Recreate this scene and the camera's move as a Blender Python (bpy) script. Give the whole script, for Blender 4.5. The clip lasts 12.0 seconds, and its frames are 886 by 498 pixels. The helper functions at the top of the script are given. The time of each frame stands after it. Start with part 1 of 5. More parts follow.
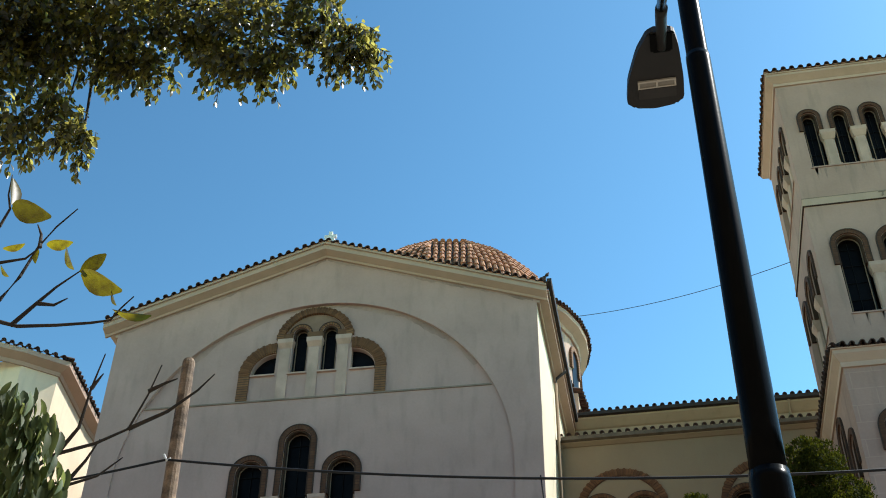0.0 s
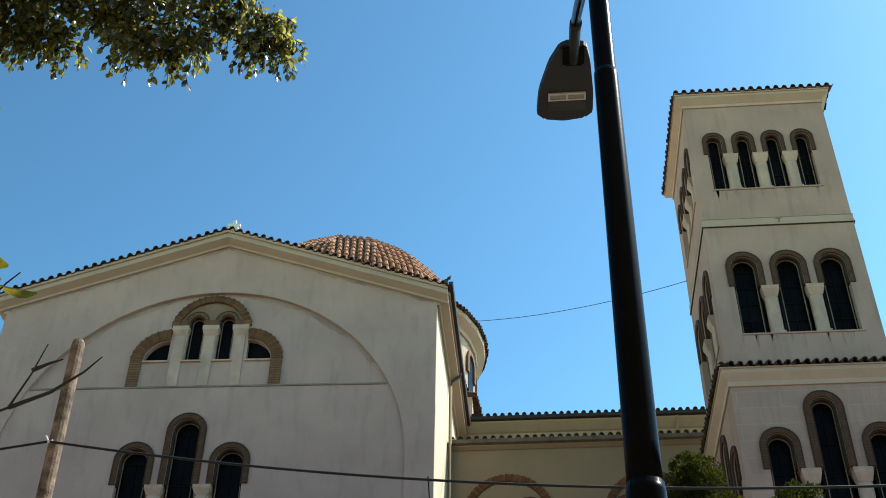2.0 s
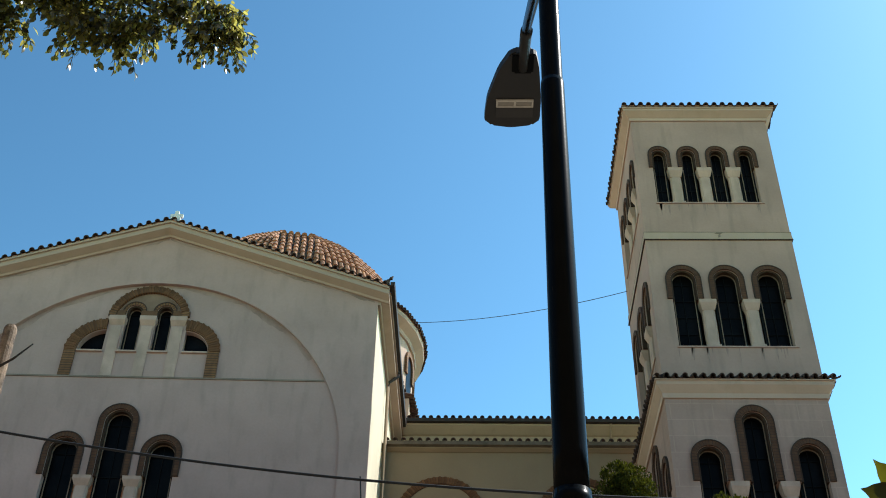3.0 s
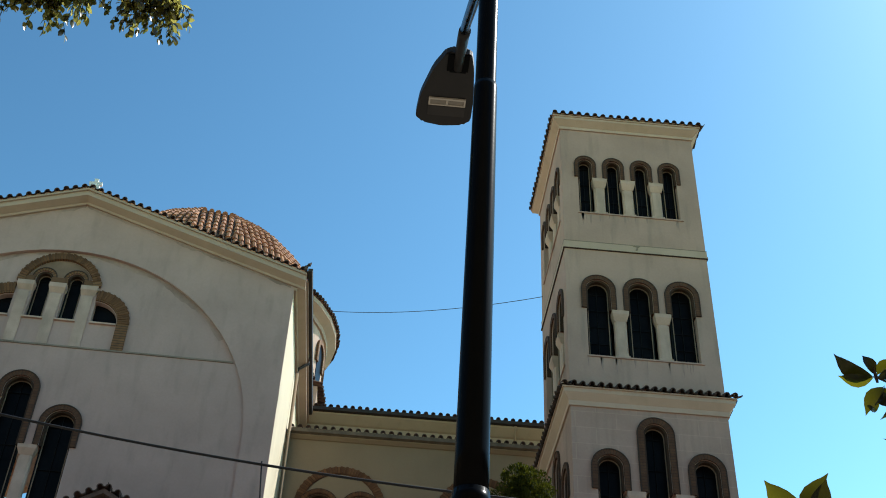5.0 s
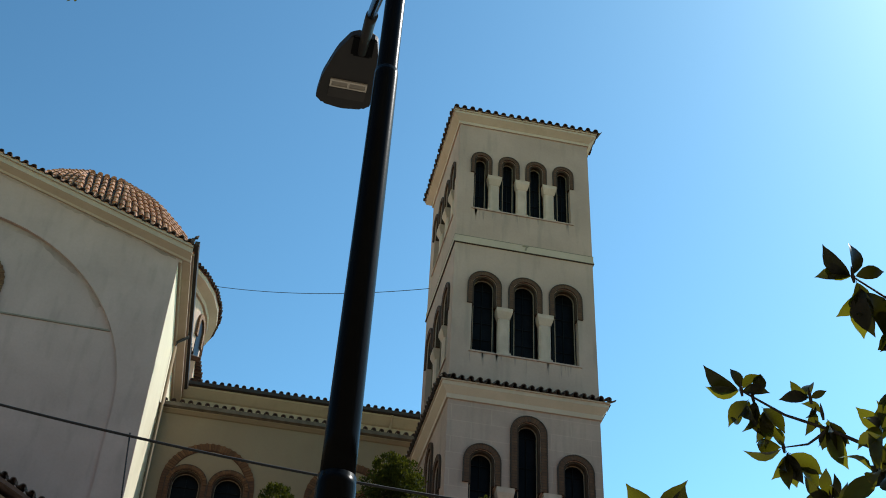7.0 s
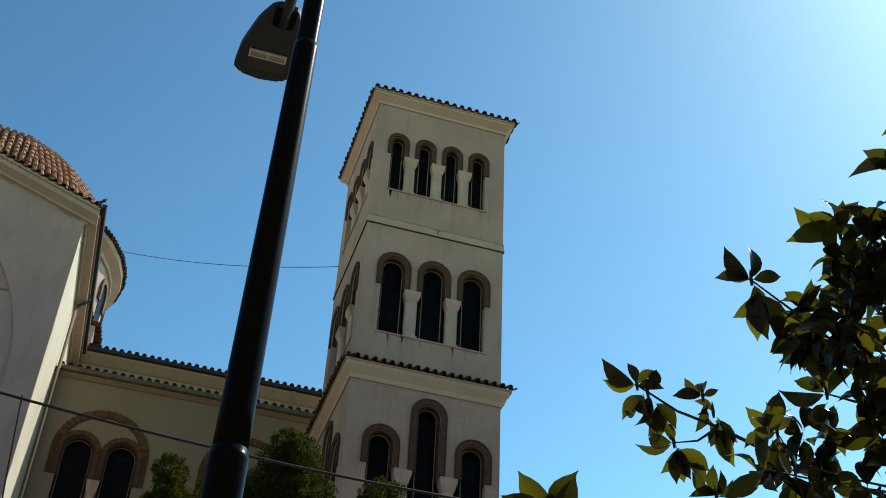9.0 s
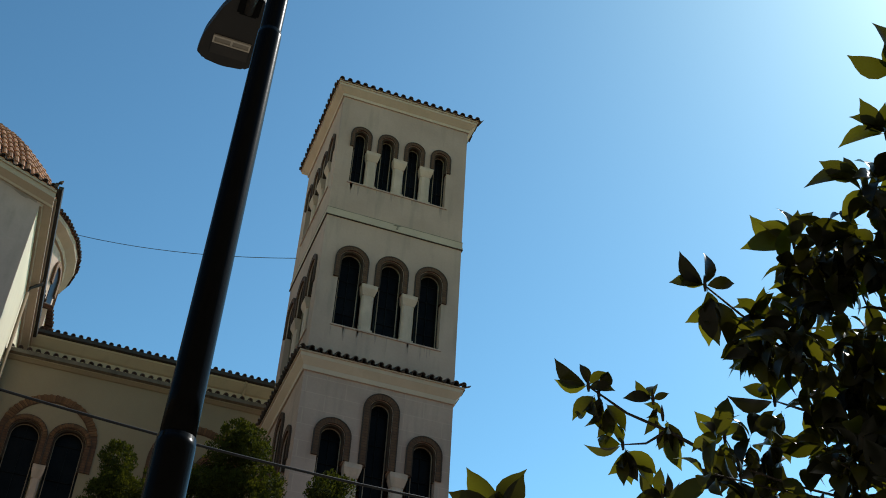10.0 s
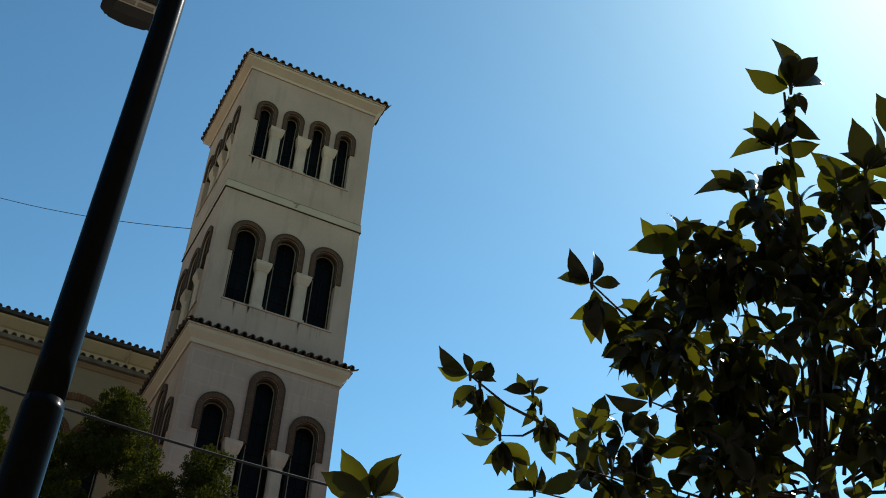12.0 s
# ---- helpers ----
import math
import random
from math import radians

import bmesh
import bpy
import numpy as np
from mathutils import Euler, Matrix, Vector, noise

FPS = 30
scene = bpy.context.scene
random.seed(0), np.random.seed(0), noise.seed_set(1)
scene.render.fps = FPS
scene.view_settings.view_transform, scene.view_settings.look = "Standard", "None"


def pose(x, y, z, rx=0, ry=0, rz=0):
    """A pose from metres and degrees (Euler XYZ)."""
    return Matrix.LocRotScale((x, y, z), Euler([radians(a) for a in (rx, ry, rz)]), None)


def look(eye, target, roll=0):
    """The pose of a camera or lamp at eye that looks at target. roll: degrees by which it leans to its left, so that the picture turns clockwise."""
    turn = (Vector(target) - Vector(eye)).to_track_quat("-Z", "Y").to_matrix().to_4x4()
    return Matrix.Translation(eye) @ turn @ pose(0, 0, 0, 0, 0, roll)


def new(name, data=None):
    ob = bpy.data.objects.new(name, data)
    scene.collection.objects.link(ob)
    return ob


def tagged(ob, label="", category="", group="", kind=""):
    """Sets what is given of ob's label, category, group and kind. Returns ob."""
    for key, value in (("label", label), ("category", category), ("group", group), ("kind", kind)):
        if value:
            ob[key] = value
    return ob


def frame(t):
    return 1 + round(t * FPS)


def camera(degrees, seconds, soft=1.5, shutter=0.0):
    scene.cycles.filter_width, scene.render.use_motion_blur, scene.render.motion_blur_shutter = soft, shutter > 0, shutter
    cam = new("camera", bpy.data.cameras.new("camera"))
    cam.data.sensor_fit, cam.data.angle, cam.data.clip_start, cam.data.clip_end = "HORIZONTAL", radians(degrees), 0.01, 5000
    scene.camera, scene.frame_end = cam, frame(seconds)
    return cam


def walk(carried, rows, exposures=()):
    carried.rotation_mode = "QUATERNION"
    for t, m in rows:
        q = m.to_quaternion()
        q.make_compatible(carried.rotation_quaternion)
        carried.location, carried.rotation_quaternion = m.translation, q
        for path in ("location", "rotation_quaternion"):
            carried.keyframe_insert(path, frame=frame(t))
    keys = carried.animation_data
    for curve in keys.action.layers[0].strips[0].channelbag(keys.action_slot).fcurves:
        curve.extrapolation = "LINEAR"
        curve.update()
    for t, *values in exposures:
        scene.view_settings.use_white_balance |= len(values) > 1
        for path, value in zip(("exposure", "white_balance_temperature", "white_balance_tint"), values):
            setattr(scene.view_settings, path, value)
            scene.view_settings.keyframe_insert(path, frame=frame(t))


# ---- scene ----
from mathutils.geometry import tessellate_polygon

cam = camera(41.8, 12.0, soft=1.0)
PATH = [
    (0, (-0.000, 0.000, 1.600), (-1.532, 7.607, 7.908), 0.95),
    (0.5, (0.002, -0.002, 1.599), (-1.322, 7.640, 7.911), 1.06),
    (1, (0.006, -0.006, 1.594), (-1.145, 7.652, 7.921), 1.18),
    (1.5, (0.013, -0.005, 1.592), (-0.958, 7.683, 7.912), 1.07),
    (2, (0.021, -0.005, 1.593), (-0.700, 7.714, 7.909), 0.94),
    (2.5, (0.028, -0.010, 1.591), (-0.469, 7.739, 7.892), 1.01),
    (3, (0.035, -0.011, 1.593), (-0.203, 7.726, 7.925), 1.22),
    (5, (0.036, -0.029, 1.587), (0.483, 7.717, 7.896), 2.76),
    (5.5, (0.036, -0.031, 1.590), (0.665, 7.713, 7.885), 2.80),
    (6, (0.039, -0.025, 1.590), (0.899, 7.705, 7.876), 2.89),
    (6.5, (0.046, -0.022, 1.588), (1.148, 7.697, 7.849), 2.77),
    (7, (0.051, -0.022, 1.589), (1.437, 7.644, 7.859), 3.12),
    (9, (0.064, -0.022, 1.592), (2.212, 7.542, 7.771), 3.18),
    (9.5, (0.069, -0.016, 1.595), (2.376, 7.510, 7.763), 3.58),
    (10, (0.072, -0.017, 1.593), (2.562, 7.447, 7.764), 3.72),
    (10.5, (0.078, -0.024, 1.593), (2.822, 7.334, 7.785), 3.59),
    (11, (0.085, -0.019, 1.597), (3.107, 7.239, 7.777), 3.88),
    (11.5, (0.093, -0.008, 1.601), (3.286, 7.191, 7.763), 4.08),
    (12, (0.100, -0.009, 1.599), (3.423, 7.167, 7.719), 4.05),
]
walk(cam, [(t, look(eye, target, roll)) for t, eye, target, roll in PATH], [(0, 0.56), (3, 0.49), (5, 0.35), (7, 0.18), (9, -0.07), (12, -0.26)])

# ---- world, sun, exposure ----
SUN_AZ, SUN_EL = 64.5, 52.0            # degrees to the right of +y, and above the horizon
world = bpy.data.worlds.new("sky")
scene.world = world
world.use_nodes = True
wn, wl = world.node_tree.nodes, world.node_tree.links
sky = wn.new("ShaderNodeTexSky")
sky.sky_type = "NISHITA"
sky.sun_disc = False
sky.sun_elevation, sky.sun_rotation = radians(SUN_EL), radians(SUN_AZ)
sky.air_density, sky.dust_density, sky.ozone_density = 1.0, 0.38, 1.2
sky.altitude = 300
wn["Background"].inputs["Strength"].default_value = 0.082
clear = wn.new("ShaderNodeMix")            # a deep, clear southern blue
clear.data_type, clear.blend_type = "RGBA", "MULTIPLY"
clear.inputs["Factor"].default_value, clear.inputs["B"].default_value = 1.0, (0.865, 0.985, 0.622, 1)
deep = wn.new("ShaderNodeGamma")
deep.inputs["Gamma"].default_value = 1.86
wl.new(sky.outputs["Color"], deep.inputs["Color"])
wl.new(deep.outputs["Color"], clear.inputs["A"])
wl.new(clear.outputs["Result"], wn["Background"].inputs["Color"])
sun_data = bpy.data.lights.new("sun", "SUN")
sun_data.energy, sun_data.angle, sun_data.color = 5.0, radians(0.53), (1.0, 0.97, 0.93)
sun = new("sun", sun_data)
SUN_DIR = Vector((math.sin(radians(SUN_AZ)) * math.cos(radians(SUN_EL)), math.cos(radians(SUN_AZ)) * math.cos(radians(SUN_EL)), math.sin(radians(SUN_EL))))
sun.matrix_world = look(SUN_DIR * 60, (0, 0, 0))


# ---- materials ----
def material(name, base, rough=0.8, metal=0.0, vary=0.12, scale=3.0, fine=40.0, bump=0.15, spec=0.3, sheen=None, random_tint=0.0):
    """Plain surface with variation at two scales and a fine relief."""
    m = bpy.data.materials.new(name)
    m.use_nodes = True
    n, l = m.node_tree.nodes, m.node_tree.links
    b = n["Principled BSDF"]
    b.inputs["Roughness"].default_value, b.inputs["Metallic"].default_value = rough, metal
    b.inputs["Specular IOR Level"].default_value = spec
    co = n.new("ShaderNodeTexCoord")
    big, small = n.new("ShaderNodeTexNoise"), n.new("ShaderNodeTexNoise")
    big.inputs["Scale"].default_value, small.inputs["Scale"].default_value = scale, fine
    big.inputs["Detail"].default_value, small.inputs["Detail"].default_value = 6, 4
    l.new(co.outputs["Object"], big.inputs["Vector"])
    l.new(co.outputs["Object"], small.inputs["Vector"])
    ramp = n.new("ShaderNodeMapRange")
    ramp.inputs["From Min"].default_value, ramp.inputs["From Max"].default_value = 0.3, 0.7
    ramp.inputs["To Min"].default_value, ramp.inputs["To Max"].default_value = 1 - vary, 1 + vary
    l.new(big.outputs["Fac"], ramp.inputs["Value"])
    grain = n.new("ShaderNodeMapRange")
    grain.inputs["To Min"].default_value, grain.inputs["To Max"].default_value = 1 - vary * 0.6, 1 + vary * 0.6
    l.new(small.outputs["Fac"], grain.inputs["Value"])
    mul = n.new("ShaderNodeMath")
    mul.operation = "MULTIPLY"
    l.new(ramp.outputs[0], mul.inputs[0])
    l.new(grain.outputs[0], mul.inputs[1])
    last = mul
    if random_tint:
        info, rr = n.new("ShaderNodeObjectInfo"), n.new("ShaderNodeMapRange")
        rr.inputs["To Min"].default_value, rr.inputs["To Max"].default_value = 1 - random_tint, 1 + random_tint
        l.new(info.outputs["Random"], rr.inputs["Value"])
        geo, gr = n.new("ShaderNodeNewGeometry"), n.new("ShaderNodeMapRange")
        gr.inputs["To Min"].default_value, gr.inputs["To Max"].default_value = 1 - random_tint, 1 + random_tint
        l.new(geo.outputs["Random Per Island"], gr.inputs["Value"])
        m2, m3 = n.new("ShaderNodeMath"), n.new("ShaderNodeMath")
        m2.operation = m3.operation = "MULTIPLY"
        l.new(last.outputs[0], m2.inputs[0])
        l.new(rr.outputs[0], m2.inputs[1])
        l.new(m2.outputs[0], m3.inputs[0])
        l.new(gr.outputs[0], m3.inputs[1])
        last = m3
    tint = n.new("ShaderNodeVectorMath")
    tint.operation = "SCALE"
    tint.inputs[0].default_value = base
    l.new(last.outputs[0], tint.inputs["Scale"])
    l.new(tint.outputs[0], b.inputs["Base Color"])
    if bump:
        bp = n.new("ShaderNodeBump")
        bp.inputs["Strength"].default_value, bp.inputs["Distance"].default_value = bump, 0.02
        l.new(small.outputs["Fac"], bp.inputs["Height"])
        l.new(bp.outputs[0], b.inputs["Normal"])
    return m


def stained(m, amount=0.25, length=0.35, colour=(0.12, 0.11, 0.09)):
    """Adds rain streaks that run down the wall to a plaster."""
    n, l = m.node_tree.nodes, m.node_tree.links
    b = n["Principled BSDF"]
    old = b.inputs["Base Color"].links[0].from_socket
    co, mp, tx, rg = n.new("ShaderNodeTexCoord"), n.new("ShaderNodeMapping"), n.new("ShaderNodeTexNoise"), n.new("ShaderNodeMapRange")
    mp.inputs["Scale"].default_value = (2.2, 2.2, length)
    tx.inputs["Scale"].default_value, tx.inputs["Detail"].default_value = 1.6, 8
    rg.inputs["From Min"].default_value, rg.inputs["From Max"].default_value = 0.52, 0.78
    rg.inputs["To Max"].default_value = amount
    mix = n.new("ShaderNodeMix")
    mix.data_type = "RGBA"
    l.new(co.outputs["Object"], mp.inputs["Vector"])
    l.new(mp.outputs[0], tx.inputs["Vector"])
    l.new(tx.outputs["Fac"], rg.inputs["Value"])
    l.new(rg.outputs[0], mix.inputs["Factor"])
    l.new(old, mix.inputs["A"])
    mix.inputs["B"].default_value = (*colour, 1)
    l.new(mix.outputs["Result"], b.inputs["Base Color"])
    return m


def brick_ring(name, dark, light, joint, joint_size=0.014):
    """Thin radial bricks with pale joints, laid out along the arch by the mesh's own coordinates."""
    m = bpy.data.materials.new(name)
    m.use_nodes = True
    n, l = m.node_tree.nodes, m.node_tree.links
    b = n["Principled BSDF"]
    b.inputs["Roughness"].default_value = 0.9
    uv, br, nz = n.new("ShaderNodeUVMap"), n.new("ShaderNodeTexBrick"), n.new("ShaderNodeTexNoise")
    br.inputs["Color1"].default_value, br.inputs["Color2"].default_value = (*dark, 1), (*light, 1)
    br.inputs["Mortar"].default_value = (*joint, 1)
    br.inputs["Scale"].default_value, br.inputs["Mortar Size"].default_value = 1.0, joint_size
    br.inputs["Brick Width"].default_value, br.inputs["Row Height"].default_value = 0.085, 0.6
    br.offset = 0.0
    nz.inputs["Scale"].default_value = 9
    l.new(uv.outputs[0], br.inputs["Vector"])
    mix = n.new("ShaderNodeMix")
    mix.data_type, mix.blend_type = "RGBA", "MULTIPLY"
    mix.inputs["Factor"].default_value = 0.6
    l.new(br.outputs["Color"], mix.inputs["A"])
    l.new(nz.outputs["Fac"], mix.inputs["B"])
    l.new(mix.outputs["Result"], b.inputs["Base Color"])
    bp = n.new("ShaderNodeBump")
    bp.inputs["Strength"].default_value, bp.inputs["Distance"].default_value = 0.5, 0.02
    l.new(br.outputs["Fac"], bp.inputs["Height"])
    bp.invert = True
    l.new(bp.outputs[0], b.inputs["Normal"])
    return m


def scored(m, width=1.15, height=0.5):
    """Shallow pale joints of ashlar blocks on a rendered wall."""
    n, l = m.node_tree.nodes, m.node_tree.links
    b = n["Principled BSDF"]
    old = b.inputs["Base Color"].links[0].from_socket
    co, sp, ad, cb, br = n.new("ShaderNodeTexCoord"), n.new("ShaderNodeSeparateXYZ"), n.new("ShaderNodeMath"), n.new("ShaderNodeCombineXYZ"), n.new("ShaderNodeTexBrick")
    l.new(co.outputs["Object"], sp.inputs[0])
    l.new(sp.outputs["X"], ad.inputs[0])
    l.new(sp.outputs["Y"], ad.inputs[1])
    l.new(ad.outputs[0], cb.inputs["X"])
    l.new(sp.outputs["Z"], cb.inputs["Y"])
    l.new(cb.outputs[0], br.inputs["Vector"])
    br.inputs["Color1"].default_value, br.inputs["Color2"].default_value, br.inputs["Mortar"].default_value = (0.95, 0.95, 0.95, 1), (1, 1, 1, 1), (1.12, 1.12, 1.11, 1)
    br.inputs["Scale"].default_value, br.inputs["Mortar Size"].default_value, br.inputs["Mortar Smooth"].default_value = 1.0, 0.016, 0.4
    br.inputs["Brick Width"].default_value, br.inputs["Row Height"].default_value = width, height
    mix = n.new("ShaderNodeMix")
    mix.data_type, mix.blend_type = "RGBA", "MULTIPLY"
    mix.inputs["Factor"].default_value = 1.0
    l.new(old, mix.inputs["A"])
    l.new(br.outputs["Color"], mix.inputs["B"])
    l.new(mix.outputs["Result"], b.inputs["Base Color"])
    return m


def leaf_material(name, base, glow, rough=0.4, share=0.35, spread=0.3, spec=0.45, blotch=0.0, bias=1.0):
    """Leaf that lets light through: gloss above, tinted translucence against the sun."""
    m = material(name, base, rough=rough, vary=0.25, scale=6, fine=60, bump=0.0, spec=spec, random_tint=0.3)
    n, l = m.node_tree.nodes, m.node_tree.links
    tr, add = n.new("ShaderNodeBsdfTranslucent"), n.new("ShaderNodeMixShader")
    tr.inputs["Color"].default_value = (*glow, 1)
    oi, ge, sm, fr, mr = n.new("ShaderNodeObjectInfo"), n.new("ShaderNodeNewGeometry"), n.new("ShaderNodeMath"), n.new("ShaderNodeMath"), n.new("ShaderNodeMapRange")
    fr.operation = "FRACT"
    mr.inputs["To Min"].default_value, mr.inputs["To Max"].default_value = share * (1 - spread), share * (1 + spread)
    l.new(oi.outputs["Random"], sm.inputs[0])
    l.new(ge.outputs["Random Per Island"], sm.inputs[1])
    l.new(sm.outputs[0], fr.inputs[0])
    few = n.new("ShaderNodeMath")            # bias above 1: few leaves shine through, most stay dark
    few.operation = "POWER"
    few.inputs[1].default_value = bias
    l.new(fr.outputs[0], few.inputs[0])
    l.new(few.outputs[0], mr.inputs["Value"])
    l.new(mr.outputs[0], add.inputs[0])
    if blotch:                              # brown, withered patches
        co, nz, rg, mx = n.new("ShaderNodeTexCoord"), n.new("ShaderNodeTexNoise"), n.new("ShaderNodeMapRange"), n.new("ShaderNodeMix")
        mx.data_type = "RGBA"
        nz.inputs["Scale"].default_value, nz.inputs["Detail"].default_value = 26, 5
        rg.inputs["From Min"].default_value, rg.inputs["From Max"].default_value, rg.inputs["To Max"].default_value = 0.45, 0.7, blotch
        mx.inputs["A"].default_value, mx.inputs["B"].default_value = (*glow, 1), (0.06, 0.035, 0.008, 1)
        l.new(co.outputs["Object"], nz.inputs["Vector"])
        l.new(nz.outputs["Fac"], rg.inputs["Value"])
        l.new(rg.outputs[0], mx.inputs["Factor"])
        l.new(mx.outputs["Result"], tr.inputs["Color"])
    l.new(n["Principled BSDF"].outputs[0], add.inputs[1])
    l.new(tr.outputs[0], add.inputs[2])
    l.new(add.outputs[0], n["Material Output"].inputs["Surface"])
    return m


def glass_dark(name):
    m = material(name, (0.0048, 0.0044, 0.0048), rough=0.3, vary=0.5, scale=1.5, fine=12, bump=0.03, spec=0.04)
    return m


PLASTER = stained(material("grey_white_plaster", (0.385, 0.255, 0.214), vary=0.12, scale=0.5, fine=14, bump=0.12, rough=0.92), 0.36, 0.5, (0.19, 0.145, 0.12))
CREAM = stained(material("cream_plaster", (0.225, 0.160, 0.098), vary=0.06, scale=0.6, fine=14, bump=0.12, rough=0.9), 0.22, 0.3, (0.24, 0.2, 0.12))
TOWER = stained(material("weathered_tower_plaster", (0.368, 0.236, 0.185), vary=0.12, scale=0.7, fine=14, bump=0.14, rough=0.92), 0.5, 0.3, (0.17, 0.135, 0.105))
ASHLAR = scored(stained(material("scored_tower_plaster", (0.368, 0.236, 0.185), vary=0.12, scale=0.7, fine=14, bump=0.14, rough=0.92), 0.45, 0.3, (0.17, 0.135, 0.105)))
CORNICE = stained(material("cornice_plaster", (0.395, 0.282, 0.212), vary=0.06, scale=0.8, fine=20, bump=0.1, rough=0.9), 0.25, 0.6, (0.25, 0.2, 0.11))
# paler than the tower wall: light bounced from below is put into the colour
TRIM = stained(material("bounce_lit_moulding", (0.450, 0.315, 0.235), vary=0.06, scale=0.8, fine=20, bump=0.1, rough=0.9), 0.25, 0.6, (0.27, 0.21, 0.13))
# sunlit flank: brighter copy of the front plaster, sunlight put into the colour
FLANK = stained(material("sunlit_flank_plaster", (0.66, 0.58, 0.42), vary=0.06, scale=0.6, fine=14, bump=0.1, rough=0.9), 0.15, 0.3, (0.4, 0.34, 0.24))
NAVE = stained(material("tan_nave_plaster", (0.33, 0.245, 0.155), vary=0.07, scale=0.8, fine=20, bump=0.1, rough=0.9), 0.3, 0.6, (0.2, 0.15, 0.09))
WHITE = stained(material("white_stone", (0.43, 0.292, 0.225), vary=0.14, scale=2, fine=25, bump=0.1, rough=0.85), 0.55, 0.5, (0.2, 0.16, 0.12))
GRIME = stained(material("grimy_plaster", (0.30, 0.20, 0.16), vary=0.25, scale=1.1, fine=9, bump=0.12, rough=0.95), 0.6, 0.5, (0.36, 0.25, 0.21))
UMBERWASH = material("brown_washed_plaster", (0.20, 0.125, 0.085), vary=0.2, scale=2, fine=14, bump=0.12, rough=0.95)
STREAK = material("rain_streaked_plaster", (0.285, 0.193, 0.155), vary=0.2, scale=3, fine=20, bump=0.1, rough=0.95)
LIME = stained(material("white_limewash", (0.69, 0.55, 0.39), vary=0.07, scale=0.6, fine=14, bump=0.1, rough=0.9), 0.2, 0.3, (0.3, 0.26, 0.2))
# darker brown for the ledge, the thin upper line and the broken patch
DARKLEDGE = material("dark_ledge_plaster", (0.20, 0.15, 0.11), vary=0.25, scale=1.5, fine=20)
HOOD = brick_ring("radial_brick", (0.20, 0.085, 0.03), (0.28, 0.128, 0.05), (0.10, 0.05, 0.024))
DARKHOOD = brick_ring("dark_brown_brick", (0.098, 0.036, 0.013), (0.128, 0.050, 0.019), (0.062, 0.025, 0.010), 0.008)
BRICK = material("brown_arch_brick", (0.135, 0.06, 0.026), vary=0.2, scale=4, fine=30, bump=0.2, rough=0.9, random_tint=0.25)
RIM = material("dark_hood_edge", (0.045, 0.025, 0.016), vary=0.25, scale=4, fine=30)
BEAD = material("dusty_bead", (0.20, 0.14, 0.095), vary=0.2, scale=4, fine=30)
# arch soffits: shade inside the reveal painted in as near-black brown
SOFFIT_SHADE = material("shaded_arch_soffit", (0.040, 0.020, 0.010), vary=0.25, scale=4, fine=30)
UMBER = material("brown_impost", (0.125, 0.06, 0.028), vary=0.2, scale=3, fine=30)
GLASS = glass_dark("dark_window_glass")
FRAME = material("dark_window_frame", (0.006, 0.006, 0.006), rough=0.7, spec=0.15)
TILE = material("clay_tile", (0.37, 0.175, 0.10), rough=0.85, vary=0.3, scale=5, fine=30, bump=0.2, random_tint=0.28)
# darker copy of the clay tile: staining plus the shade of backlit eave ends
DARKTILE = material("shaded_stained_tile", (0.07, 0.045, 0.036), rough=0.9, vary=0.35, scale=5, fine=30, bump=0.2, random_tint=0.3)
AGED_ROOF = material("aged_roof_tile", (0.16, 0.115, 0.085), rough=0.9, vary=0.3, scale=2, fine=20, bump=0.2)
ZINC = material("weathered_zinc_gutter", (0.11, 0.085, 0.06), rough=0.7, vary=0.3, scale=3, fine=30, spec=0.2)
GUTTER = material("dark_metal_gutter", (0.035, 0.028, 0.024), rough=0.65, spec=0.2)
BLACK = material("black_painted_steel", (0.0032, 0.0032, 0.0032), rough=0.22, vary=0.2, scale=8, fine=80, bump=0.015, spec=0.034)
LAMPGREY = material("dark_grey_die_cast", (0.015, 0.013, 0.0115), rough=0.5, vary=0.12, scale=12, fine=90, bump=0.04)
LENSGREY = material("led_optic", (0.42, 0.37, 0.30), rough=0.25, vary=0.08, scale=20, fine=80, bump=0.0, spec=0.5)
OPTIC = material("led_lens", (0.20, 0.17, 0.13), rough=0.3, vary=0.1, scale=30, fine=120, bump=0.0, spec=0.5)
COVERGREY = material("driver_cover_grey", (0.028, 0.024, 0.021), rough=0.5, vary=0.1, scale=12, fine=90, bump=0.03)
WOOD = material("weathered_pole_wood", (0.18, 0.12, 0.075), vary=0.75, scale=8, fine=45, bump=0.4)
CABLE = material("black_cable", (0.01, 0.01, 0.011), rough=0.6, bump=0)
STONE = material("white_marble_cross", (0.6, 0.6, 0.58), rough=0.6)
BARK = material("grey_brown_bark", (0.036, 0.027, 0.020), vary=0.3, scale=9, fine=70, bump=0.4)
PAVING = material("grey_paving", (0.20, 0.175, 0.14), vary=0.15, scale=0.4, fine=9, bump=0.2, rough=0.9)
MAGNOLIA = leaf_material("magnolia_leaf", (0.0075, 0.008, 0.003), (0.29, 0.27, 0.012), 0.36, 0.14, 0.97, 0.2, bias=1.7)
CITRUS = leaf_material("broad_green_leaf", (0.016, 0.019, 0.006), (0.62, 0.55, 0.12), 0.3, 0.30, 0.95, 0.5)
YELLOWLEAF = leaf_material("yellowing_leaf", (0.045, 0.040, 0.004), (0.25, 0.21, 0.010), 0.4, 0.44, 0.8, 0.3, 0.95)
PALELEAF = leaf_material("pale_green_leaf", (0.085, 0.112, 0.045), (0.30, 0.34, 0.10), 0.6, 0.32, 0.9, 0.2, bias=1.5)
